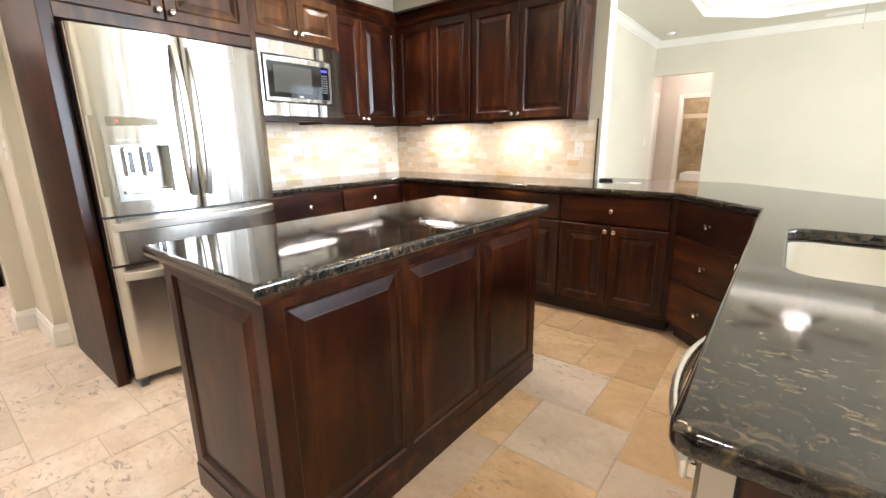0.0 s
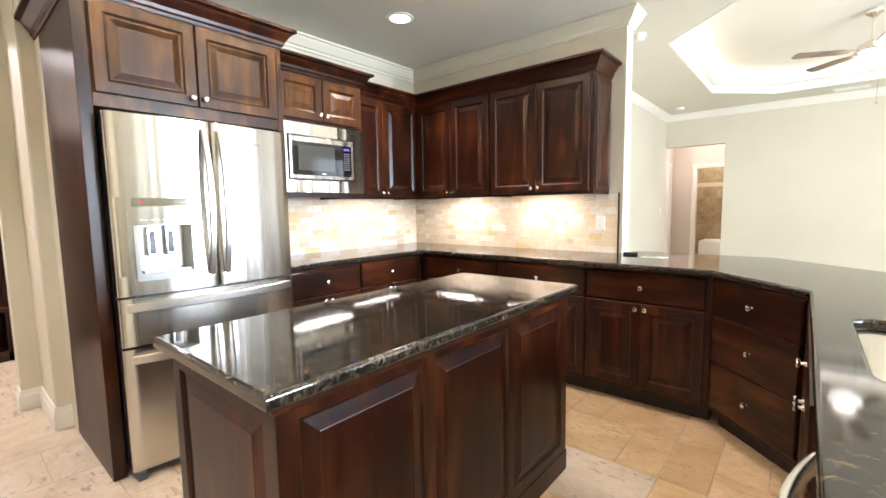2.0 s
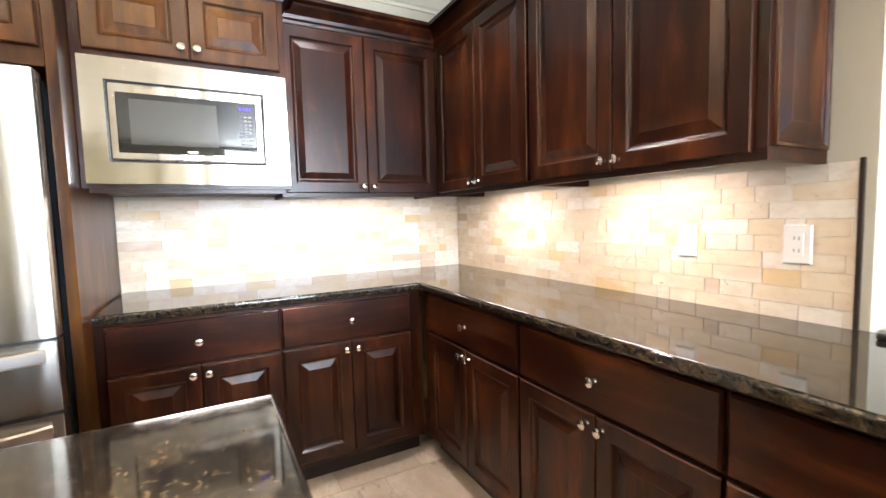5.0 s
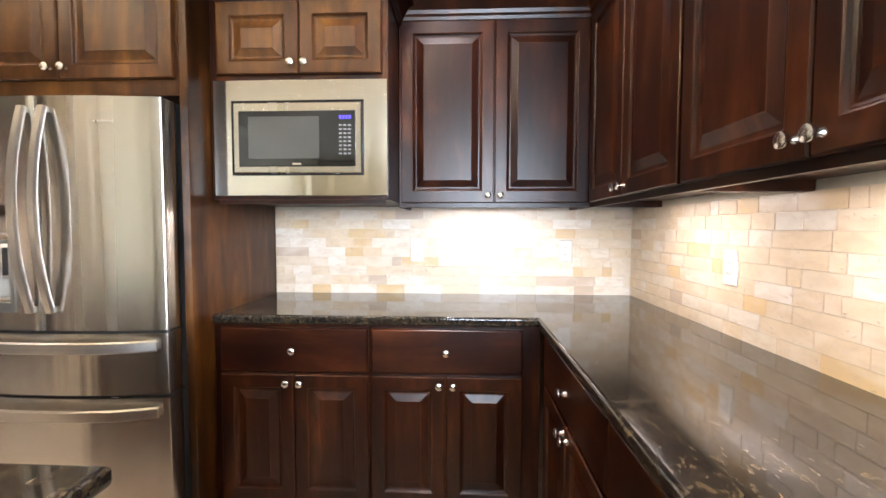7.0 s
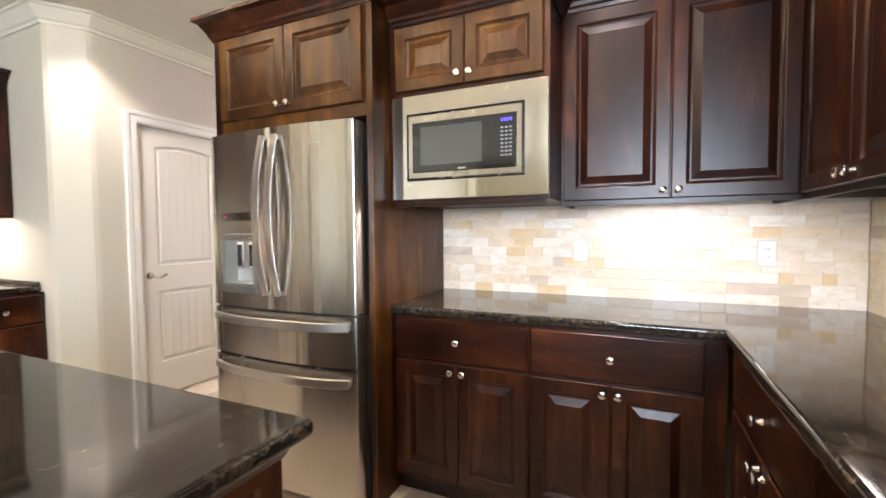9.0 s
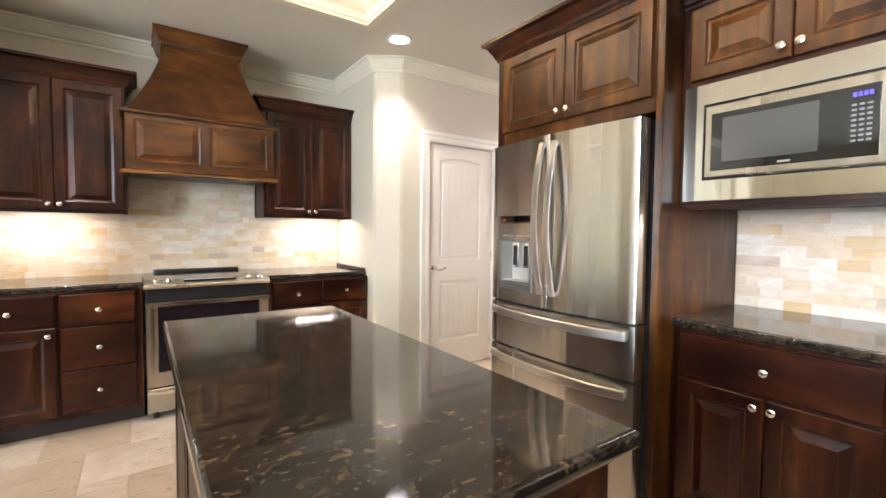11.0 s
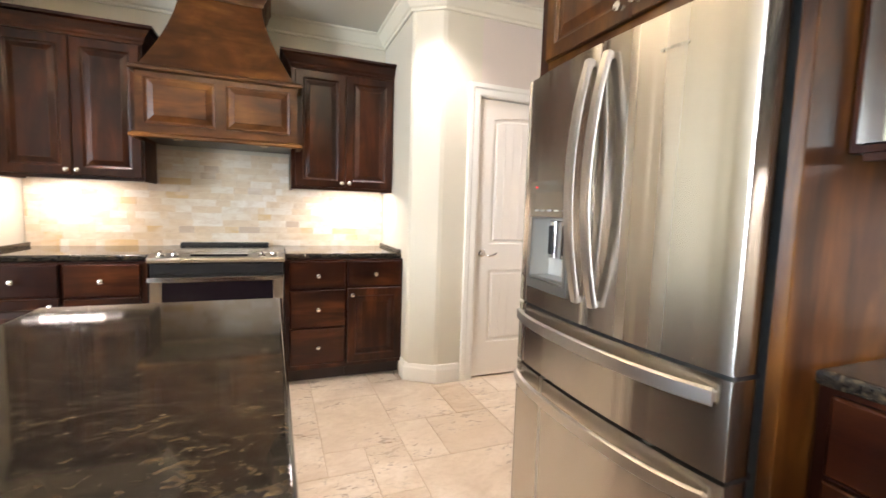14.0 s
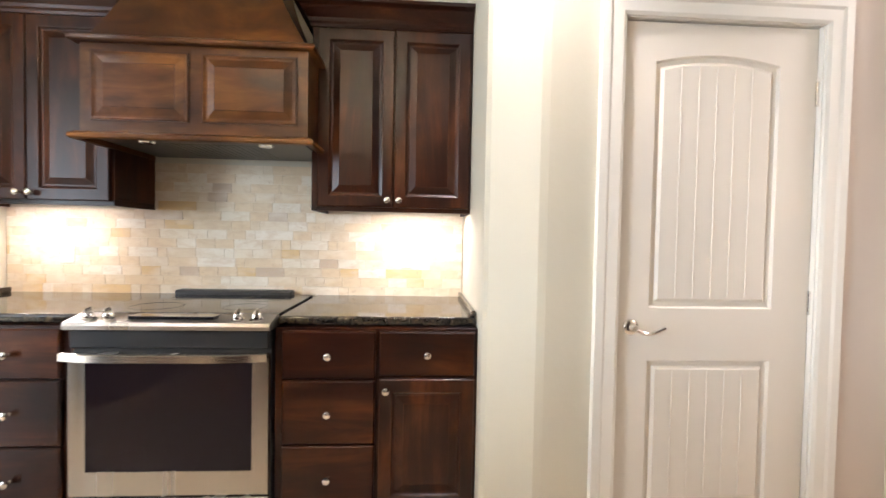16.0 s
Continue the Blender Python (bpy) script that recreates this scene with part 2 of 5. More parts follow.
def travertine(name, cols, pit, sc=1.0, rough=0.45):
    k = Mat(name, rough)
    v = k.coords((sc, sc * 1.4, sc))
    cl = k.noise(v, 3.0, 6, 0.6, 0.8)
    c = k.ramp(cl, [(0.32, cols[0]), (0.5, cols[1]), (0.66, cols[2])])
    rn = k.rand()
    c = k.mix(k.scalar(k.noise(v, 26, 6, 0.68, 0.6), 0, 0.55, 0.46, 0.72), c, cols[3])
    c = k.mix(k.scalar(rn, 0.0, 0.6, 0.72, 1.0), c, cols[3])
    c = k.mix(k.scalar(k.noise(k.coords((sc, sc, sc)), 1.3, 2), 0, 0.3, 0.45, 0.7), c, cols[0])
    pits = k.noise(k.coords((sc * 15, sc * 32, sc * 30)), 1.0, 5, 0.62, 0.9)
    zone = k.noise(k.coords((sc, sc, sc)), 2.1, 2)
    hole = k.node("Math")
    hole.operation = "MULTIPLY"
    k.t.links.new(k.scalar(pits, 0, 1, 0.565, 0.625), hole.inputs[0])
    k.t.links.new(k.scalar(zone, 0, 1, 0.44, 0.58), hole.inputs[1])
    c = k.mix(k.scalar(hole.outputs[0], 0, pit), c, (0.19, 0.14, 0.10))
    k.put("Base Color", c)
    inv = k.scalar(hole.outputs[0], 1, 0)
    k.bump(inv, 0.35, 0.003)
    k.put("Roughness", k.scalar(cl, rough - 0.1, rough + 0.12, 0.3, 0.7))
    return k.m


FLOOR_STONE = travertine("floor_travertine", [(0.52, 0.415, 0.300), (0.63, 0.530, 0.410), (0.70, 0.615, 0.500), (0.47, 0.365, 0.250)], 0.64, 1.0, 0.40)
GROUT = plaster("sand_grout", (0.50, 0.40, 0.28), 0.5)


def glow(name, col, strength, base=(0.9, 0.88, 0.8)):
    k = Mat(name, 0.5, Base_Color=(*base, 1))
    k.b.inputs["Emission Color"].default_value = (*col, 1)
    k.b.inputs["Emission Strength"].default_value = strength
    return k.m


GLOW_WARM = glow("lit_lens_warm", WARM, 14)
GLOW_CAN = glow("lit_lamp", NEUT, 12)
COVE = glow("cove_strip", (1.0, 0.80, 0.54), 125)
COVE_LIVING = glow("cove_strip_living", NEUT, 9)
DIGITS = glow("blue_digits", (0.10, 0.07, 1.0), 1.6, (0.02, 0.02, 0.05))
RED = glow("red_indicator", (1.0, 0.012, 0.03), 2.0, (0.05, 0.01, 0.01))

# ---- structure ----
WX, NY, SY = -3.47, 4.51, -0.587  # faces of the west, north and south walls
H = CEIL + 0.47
bm = bmesh.new()
box(bm, -7, 5, -1.2, 12.6, -0.2, -0.0045)
structure("floor", bm, GROUT, "pale travertine floor in a mixed pattern of tiles", "floor")

bm = box(bmesh.new(), WX - 0.15, WX, 1.60, NY + 0.14, -0.05, H)
structure("wall_west", bm, WALL, "beige painted plaster wall behind the fridge", "wall")
bm = box(bmesh.new(), WX, -1.32, NY, NY + 0.14, -0.05, H, 0.0)
structure("wall_north", bm, WALL, "beige painted plaster wall that ends at the bar", "wall")
bm = box(bmesh.new(), -2.76, -0.02, SY - 0.14, SY, -0.05, H)
structure("wall_south", bm, WALL, "beige painted plaster wall behind the range", "wall")
bm = prism(bmesh.new(), [(-2.61, SY), (-2.61, 0.195), (-2.625, 0.225), (-2.785, 0.333), (-2.815, 0.339), (-3.08, 0.339), (-3.08, 0.22), (-2.76, 0.22), (-2.76, SY)], -0.05, H)
structure("wall_alcove_west", bm, WALL, "angled beige plaster wall with rounded corners", "wall")
bm = box(bmesh.new(), -4.26, -3.822, 0.22, 0.339, -0.05, H)
box(bm, -3.822, -3.08, 0.22, 0.339, 2.045, H)
structure("wall_pantry", bm, WALL_PINK, "beige painted plaster wall round the pantry door", "wall")
bm = prism(bmesh.new(), [(-0.16, SY), (-0.02, SY), (-0.02, 0.22), (0.13, 0.31), (4.6, 0.31), (4.6, 0.45), (0.15, 0.45), (0.11, 0.43), (-0.15, -0.13), (-0.16, -0.17)], -0.05, H)
structure("wall_alcove_east", bm, WALL, "angled beige plaster wall beside the range", "wall")
bm = box(bmesh.new(), -4.26, -3.64, 1.53, 1.70, -0.05, H)
box(bm, -3.64, -3.62, 1.535, 1.60, -0.05, H)
structure("wall_hall_north", bm, WALL, "beige painted plaster wall of the short hall", "wall")
# hall end wall with an opening that has rounded upper corners
bm = bmesh.new()
box(bm, -4.28, -4.13, 0.339, 0.43, -0.05, H)
box(bm, -4.28, -4.13, 1.43, 1.53, -0.05, H)
arch = [(0.43, 2.30)] + [(0.43 + 0.10 * (1 - math.cos(a)), 2.30 + 0.10 * math.sin(a)) for a in (math.pi / 2 * k / 6 for k in range(1, 7))]
arch += [(1.86 - y, z) for y, z in arch[::-1]]
pr = [(0.43, H)] + arch + [(1.43, H)]
a = [bm.verts.new((-4.28, y, z)) for y, z in pr]
b = [bm.verts.new((-4.13, y, z)) for y, z in pr]
bm.faces.new(a)
bm.faces.new(b[::-1])
for i in range(len(pr)):
    j = (i + 1) % len(pr)
    bm.faces.new((a[i], a[j], b[j], b[i]))
structure("wall_hall_end", bm, WALL, "beige plaster wall with a round-cornered opening", "wall")
bm = box(bmesh.new(), -6.15, -6.0, -0.6, 2.4, -0.05, H)
box(bm, -6.0, -4.28, 1.57, 1.70, -0.05, H)
box(bm, -6.0, -4.28, 0.08, 0.22, -0.05, H)
structure("wall_mudroom", bm, WALL_PINK, "pinkish beige walls of the mudroom", "wall")
# pantry behind the closed door
bm = box(bmesh.new(), -4.2, -2.76, -0.72, -0.6, -0.05, H)
structure("wall_pantry_back", bm, WALL, "plain back wall of the pantry", "wall")

# living room
LW, LN, LE = -2.31, 10.05, 4.5
LC = 2.88  # living room ceiling
bm = box(bmesh.new(), LW - 0.14, LW, NY + 0.14, LN + 0.14, -0.05, H)
structure("wall_living_west", bm, WALL, "pale beige plaster wall of the living room", "wall")
bm = bmesh.new()
box(bm, -1.378, LE, LN, LN + 0.14, -0.05, H)
box(bm, LW, -1.378, LN, LN + 0.14, 2.31, H)
structure("wall_living_north", bm, WALL, "pale beige plaster wall with an open doorway", "wall")
bm = bmesh.new()
WINS = [(3.2, 4.9), (5.4, 7.1), (7.7, 9.4)]
yy = 0.31
for w0, w1 in WINS:
    box(bm, LE, LE + 0.15, yy, w0, -0.05, H)
    box(bm, LE, LE + 0.15, w0, w1, -0.05, 0.75)
    box(bm, LE, LE + 0.15, w0, w1, 2.7, H)
    yy = w1
box(bm, LE, LE + 0.15, yy, LN + 0.14, -0.05, H)
structure("wall_east", bm, WALL, "beige wall with tall windows", "wall")
# small hall and bathroom beyond the doorway
bm = bmesh.new()
box(bm, -2.62, -2.48, LN + 0.14, 13.0, -0.05, H)
box(bm, -2.48, LW, LN + 0.14, LN + 0.15, -0.05, H)
box(bm, -0.9, -0.76, LN + 0.14, 13.0, -0.05, H)
box(bm, -2.48, -2.03, 11.5, 11.62, -0.05, H)
box(bm, -2.03, -1.25, 11.5, 11.62, 2.0, H)
box(bm, -1.25, -0.9, 11.5, 11.62, -0.05, H)
structure("wall_back_hall", bm, WALL_PINK, "pinkish beige walls of the back hall", "wall")

# ceilings
KT = (-2.30, -0.75, 0.73, 3.34)
LT = (-1.41, 1.81, 5.32, 9.35)


def slab_with_holes(bm, x0, x1, y0, y1, z0, z1, holes):
    xs = sorted({x0, x1, *[h[0] for h in holes], *[h[1] for h in holes]})
    ys = sorted({y0, y1, *[h[2] for h in holes], *[h[3] for h in holes]})
    for xa, xb in zip(xs, xs[1:]):
        for ya, yb in zip(ys, ys[1:]):
            if not any(h[0] <= xa and xb <= h[1] and h[2] <= ya and yb <= h[3] for h in holes):
                box(bm, xa, xb, ya, yb, z0, z1)


bm = bmesh.new()
slab_with_holes(bm, -6.2, 4.7, -0.8, 4.70, CEIL, CEIL + 0.30, [KT])
slab_with_holes(bm, -3.0, 4.7, 4.70, 13.2, LC, LC + 0.27, [LT])
ch = 0.72
for cx, sx in ((LT[0], 1), (LT[1], -1)):
    for cy, sy in ((LT[2], 1), (LT[3], -1)):
        prism(bm, [(cx, cy), (cx + sx * ch, cy), (cx, cy + sy * ch)], LC, LC + 0.27)
box(bm, -6.2, 4.7, -0.8, 4.70, CEIL + 0.30, CEIL + 0.50)
box(bm, -3.0, 4.7, 4.70, 13.2, LC + 0.27, LC + 0.40)
structure("ceiling", bm, CEILING, "beige textured ceiling with two recessed trays", "ceiling")

CROWN = [(0, CEIL - 0.105), (0.014, CEIL - 0.105), (0.018, CEIL - 0.088), (0.032, CEIL - 0.080), (0.066, CEIL - 0.034), (0.074, CEIL - 0.020), (0.090, CEIL - 0.014), (0.090, CEIL - 0.001), (0, CEIL - 0.001)]
BASE = [(0, 0.0), (0.016, 0.0), (0.016, 0.095), (0.011, 0.108), (0.007, 0.13), (0, 0.135)]
bm = bmesh.new()
sweep(bm, [(-1.32, NY + 0.14), (-1.32, NY), (WX, NY), (WX, 1.60), (-3.64, 1.60), (-3.64, 1.53), (-4.13, 1.53), (-4.13, 0.339), (-2.80, 0.339), (-2.61, 0.205), (-2.61, SY), (-0.16, SY), (-0.16, -0.15), (0.12, 0.45), (LE, 0.45)], CROWN)
structure("crown_trim", bm, CREAM, "cream stepped crown moulding under the kitchen ceiling", "moulding")
bm = bmesh.new()
sweep(bm, [(LE, LN), (LW, LN), (LW, NY + 0.14), (-1.32, NY + 0.14)], [(o, z + LC - CEIL) for o, z in CROWN])
structure("crown_trim_living", bm, TRIM, "white crown moulding of the living room", "moulding")
bm = bmesh.new()
sweep(bm, [(-3.62, 1.60), (-3.62, 1.53), (-4.13, 1.53), (-4.13, 1.43), (-4.28, 1.43)], BASE)
sweep(bm, [(-4.28, 0.43), (-4.13, 0.43), (-4.13, 0.339), (-3.93, 0.339)], BASE)
sweep(bm, [(-2.98, 0.339), (-2.80, 0.339), (-2.61, 0.205), (-2.61, 0.10)], BASE)
sweep(bm, [(-0.16, 0.02), (-0.16, -0.15), (0.12, 0.45), (LE, 0.45)], BASE)
structure("baseboard", bm, TRIM, "white painted baseboard", "baseboard")
# tray mouldings
TRAY = [(0, CEIL - 0.012), (-0.05, CEIL - 0.012), (-0.05, CEIL + 0.0), (0.008, CEIL + 0.012), (0.008, CEIL + 0.06), (0.03, CEIL + 0.08), (0.05, CEIL + 0.11), (0.05, CEIL + 0.125), (-0.001, CEIL + 0.125)]
bm = bmesh.new()
sweep(bm, [(KT[0], KT[2]), (KT[1], KT[2]), (KT[1], KT[3]), (KT[0], KT[3])], TRAY, True)
structure("tray_trim", bm, CREAM, "cream moulding round the kitchen ceiling tray", "moulding")
bm = bmesh.new()
oct_ = [(LT[0] + ch, LT[2]), (LT[1] - ch, LT[2]), (LT[1], LT[2] + ch), (LT[1], LT[3] - ch), (LT[1] - ch, LT[3]), (LT[0] + ch, LT[3]), (LT[0], LT[3] - ch), (LT[0], LT[2] + ch)]
sweep(bm, oct_, [(-0.001, LC - 0.003), (0.02, LC - 0.003), (0.02, LC + 0.09), (0.07, LC + 0.12), (0.07, LC + 0.135), (-0.001, LC + 0.135)], True)
structure("tray_trim_living", bm, TRIM, "white moulding round the lit living room tray", "moulding")

# ---- cabinets ----


def loops(bm, x0, x1, z0, z1, y, rings, mis=None):
    """Nested rectangles (inset, how far proud of y towards the viewer), closed at the middle."""
    prev = None
    for n, (i, d) in enumerate(rings):
        q = [bm.verts.new((a, y - d, c)) for a, c in ((x0 + i, z0 + i), (x1 - i, z0 + i), (x1 - i, z1 - i), (x0 + i, z1 - i))]
        if prev:
            for k in range(4):
                f = bm.faces.new((prev[k], prev[(k + 1) % 4], q[(k + 1) % 4], q[k]))
                f.material_index = mis[n] if mis else 0
        prev = q
    bm.faces.new(prev)
    return bm


RAISED = [(0, 0), (0, 0.016), (0.004, 0.020), (0.052, 0.020), (0.056, 0.018), (0.060, 0.012), (0.066, 0.0095), (0.072, 0.0095), (0.100, 0.0185), (0.103, 0.0195)]
RAISED_M = [0, 0, 1, 0, 1, 0, 0, 0, 0, 1]
SLAB = [(0, 0), (0, 0.013), (0.006, 0.020)]


def ring(bm, x0, x1, z0, z1, h, y0, y1):
    """A flat frame from y0 (front) to y1, with a rectangular hole h = (x0, x1, z0, z1)."""
    rows = []
    for y in (y0, y1):
        rows.append([[bm.verts.new((a, y, c)) for a, c in ((p[0], p[2]), (p[1], p[2]), (p[1], p[3]), (p[0], p[3]))] for p in ((x0, x1, z0, z1), h)])
    (fo, fi), (bo, bi) = rows
    for u, v in ((fo, fi), (bi, bo), (bo, fo), (fi, bi)):
        for k in range(4):
            bm.faces.new((u[k], u[(k + 1) % 4], v[(k + 1) % 4], v[k]))
    return bm


def knob(parent, x, z, y=-0.02):
    bm = lathe(bmesh.new(), [(0.0, -0.001), (0.009, -0.001), (0.008, 0.004), (0.0055, 0.008), (0.0055, 0.014), (0.013, 0.018), (0.0155, 0.022), (0.0145, 0.027), (0.008, 0.030), (0.0, 0.0305)], pose(x, y, z, 90))
    return part("knob", bm, NICKEL, parent, "brushed nickel knob", 50)


def door(parent, x0, x1, z0, z1, knob_at=None, y=0.0, name="door", mats=None):
    d = part(name, loops(bmesh.new(), x0, x1, z0, z1, y, RAISED if min(x1 - x0, z1 - z0) > 0.24 else [(i * 0.8, e) for i, e in RAISED], RAISED_M), mats or [WOOD_V, EDGE_V], parent)
    if knob_at:
        knob(d, *knob_at, y - 0.02)
    return d


def drawer(parent, x0, x1, z0, z1, knobs=1, y=0.0):
    d = part("drawer", loops(bmesh.new(), x0, x1, z0, z1, y, SLAB), WOOD_H, parent)
    if knobs:
        knob(d, (x0 + x1) / 2, (z0 + z1) / 2, y - 0.02)
    return d


def carcass(parent, w, d, z0, z1, toe=0.0):
    bm = bmesh.new()
    box(bm, 0, w, 0.0, d, z0 + toe, z1, 0.0015)
    if toe:
        box(bm, 0.001, w - 0.001, 0.07, d, z0, z0 + toe + 0.002, 0, 1, 1)
    return part("body", bm, [WOOD_V, KICK], parent)


G = 0.0025  # half the gap between doors
BASE_LABEL = "dark-stained alder base cabinet"
WALL_LABEL = "dark-stained alder wall cabinet with raised-panel doors"


def base_two_doors(m, w, d=0.60, left=0.03, right=0.03, top=0.874):
    t = thing("base_cabinet", m, BASE_LABEL + ", one drawer over two doors", "cabinet", "kitchen base cabinets")
    carcass(t, w, d, 0, top, 0.10)
    if top < 0.87:
        part("front_rail", box(bmesh.new(), 0, w, 0, 0.03, top, 0.874), WOOD_H, t)
    drawer(t, left, w - right, 0.680, 0.862)
    c = (left + w - right) / 2
    door(t, left, c - G, 0.13, 0.668, (c - 0.028, 0.636))
    door(t, c + G, w - right, 0.13, 0.668, (c + 0.028, 0.636))
    return t


def base_drawers(m, w, d=0.60, left=0.02, right=0.02, cuts=(0.13, 0.395, 0.662, 0.862)):
    t = thing("drawer_cabinet", m, BASE_LABEL + " with three drawers under granite", "cabinet", "kitchen base cabinets")
    carcass(t, w, d, 0, 0.874, 0.10)
    for a, b in zip(cuts, cuts[1:]):
        drawer(t, left, w - right, a + 0.005, b)
    return t


def base_one_door(m, w, d=0.60, left=0.03, right=0.02, knob_right=True):
    t = thing("base_cabinet", m, BASE_LABEL + ", one drawer over one door", "cabinet", "kitchen base cabinets")
    carcass(t, w, d, 0, 0.874, 0.10)
    drawer(t, left, w - right, 0.680, 0.862)
    door(t, left, w - right, 0.13, 0.668, (w - right - 0.03 if knob_right else left + 0.03, 0.625))
    return t


def wall_cabinet(m, w, d, z0, z1, left=0.03, right=0.03):
    t = thing("wall_cabinet", m, WALL_LABEL + " and nickel knobs", "cabinet", "kitchen wall cabinets")
    carcass(t, w, d, z0 + 0.02, z1)
    part("light_rail", prism(bmesh.new(), [(0, 0), (w, 0), (w, d), (w - 0.018, d), (w - 0.018, 0.02), (0.018, 0.02), (0.018, d), (0, d)], z0 - 0.009, z0 + 0.02), WOOD_H, t)
    c = (left + w - right) / 2
    door(t, left, c - G, z0 + 0.012, z1 - 0.03, (c - 0.028, z0 + 0.045))
    door(t, c + G, w - right, z0 + 0.012, z1 - 0.03, (c + 0.028, z0 + 0.045))
    return t


def cornice(m, path, z0, z1, label="dark-stained cornice moulding along the cabinet tops"):
    """Cabinet crown; the path runs with the outside to its left."""
    h, o = z1 - z0, 0.075
    prof = [(-0.02, z0), (0.006, z0), (0.010, z0 + 0.12 * h), (0.018, z0 + 0.2 * h), (0.022, z0 + 0.34 * h), (o * 0.62, z0 + 0.66 * h), (o * 0.70, z0 + 0.76 * h), (o, z0 + 0.84 * h), (o, z1), (-0.02, z1)]
    ob = mesh("cabinet_cornice", sweep(bmesh.new(), path, prof), WOOD_H)
    ob.matrix_world = m
    return tagged(ob, label, "moulding")


WEST = lambda y: pose(-2.866, y, 0, 0, 0, 90)
NORTH = lambda x, y=3.943: pose(x, y, 0)
SOUTH = lambda x, y=0.085: pose(x, y, 0, 0, 0, 180)
# west run
base_two_doors(WEST(2.578), 0.654, 0.60, 0.032, 0.006)
base_two_doors(WEST(3.232), 0.69, 0.60, 0.006, 0.072)
# north run
base_two_doors(NORTH(-2.866), 0.80, 0.58, 0.075, 0.006)
base_two_doors(NORTH(-2.066), 0.70, 0.58, 0.006, 0.006)
base_two_doors(NORTH(-1.366), 0.726, 0.565, 0.006, 0.03)
# corner drawers on the diagonal, then the sink run of the peninsula
dg = math.hypot(0.425, 0.425)
base_drawers(pose(-0.640, 3.943, 0, 0, 0, -45), dg, 0.50, 0.03, 0.03)
base_two_doors(pose(-0.215, 3.518, 0, 0, 0, -90), 1.25, 0.56, 0.03, 0.03, 0.64)
# wall cabinets
wall_cabinet(pose(-3.145, 3.312, 0, 0, 0, 90), 0.878, 0.318, 1.375, 2.235, 0.012, 0.012)
wall_cabinet(pose(-3.145, 4.19, 0), 0.846, 0.315, 1.375, 2.235, 0.04, 0.008)
wall_cabinet(pose(-2.299, 4.19, 0), 0.875, 0.315, 1.375, 2.235, 0.008, 0.03)
cornice(Matrix(), [(-1.424, NY - 0.005), (-1.424, 4.19), (-3.145, 4.19), (-3.145, 3.335)], 2.215, 2.325)
# range wall
base_one_door(SOUTH(-0.165), 0.428, 0.66, 0.02, 0.012)
base_drawers(SOUTH(-0.593), 0.415, 0.66, 0.008, 0.035)
base_drawers(SOUTH(-1.79), 0.41, 0.66, 0.03, 0.008)
base_one_door(SOUTH(-2.20), 0.41, 0.66, 0.008, 0.012, False)
wall_cabinet(SOUTH(-0.165, -0.265), 0.765, 0.315, 1.375, 2.26, 0.02, 0.012)
wall_cabinet(SOUTH(-1.84, -0.265), 0.768, 0.315, 1.375, 2.26, 0.03, 0.012)
cornice(Matrix(), [(-0.930, SY + 0.01), (-0.930, -0.265), (-0.165, -0.265)], 2.24, 2.345)
cornice(Matrix(), [(-2.606, -0.265), (-1.84, -0.265), (-1.84, SY + 0.01)], 2.24, 2.345)

# fridge surround
t = thing("fridge_surround", pose(-2.73, 1.60, 0, 0, 0, 90), "tall dark-stained alder fridge surround with two upper doors", "cabinet")
part("side_panel", box(bmesh.new(), 0, 0.054, 0, 0.895, 0, 2.26, 0.002), WOOD_V, t)
# north panel, upper body and doors: light put into a paler wood colour
part("side_panel", box(bmesh.new(), 0.945, 0.978, 0, 0.735, 0, 2.26, 0.002), WOOD_V_LIT, t)
part("body", box(bmesh.new(), 0.054, 0.945, 0.0, 0.725, 1.765, 2.26, 0.0015), WOOD_V_LIT, t)
door(t, 0.060, 0.490, 1.825, 2.235, (0.462, 1.865), mats=[WOOD_V_LIT, EDGE_V])
door(t, 0.495, 0.935, 1.825, 2.235, (0.523, 1.865), mats=[WOOD_V_LIT, EDGE_V])
cornice(Matrix(), [(-2.92, 2.578), (-2.73, 2.578), (-2.73, 1.60), (-3.60, 1.60)], 2.245, 2.355)
t = thing("microwave_cabinet", pose(-2.876, 2.58, 0, 0, 0, 90), "dark-stained alder cabinet built round a microwave", "cabinet")
bm = bmesh.new()
box(bm, 0, 0.018, 0, 0.585, 1.385, 2.20, 0.001)
box(bm, 0.712, 0.73, 0, 0.585, 1.385, 2.20, 0.001)
box(bm, 0.018, 0.712, 0, 0.585, 1.385, 1.40)
box(bm, 0.018, 0.712, 0, 0.585, 1.865, 2.20)
part("body", bm, WOOD_V, t)
part("light_rail", box(bmesh.new(), 0.02, 0.71, 0.012, 0.030, 1.368, 1.3852), WOOD_H, t)
# these doors carry the painted-in light as well
door(t, 0.035, 0.370, 1.885, 2.170, (0.345, 1.925), mats=[WOOD_V_LIT, EDGE_V])
door(t, 0.375, 0.705, 1.885, 2.170, (0.400, 1.925), mats=[WOOD_V_LIT, EDGE_V])
cornice(Matrix(), [(-3.14, 3.31), (-2.876, 3.31), (-2.876, 2.582)], 2.185, 2.285)

# ---- worktops ----


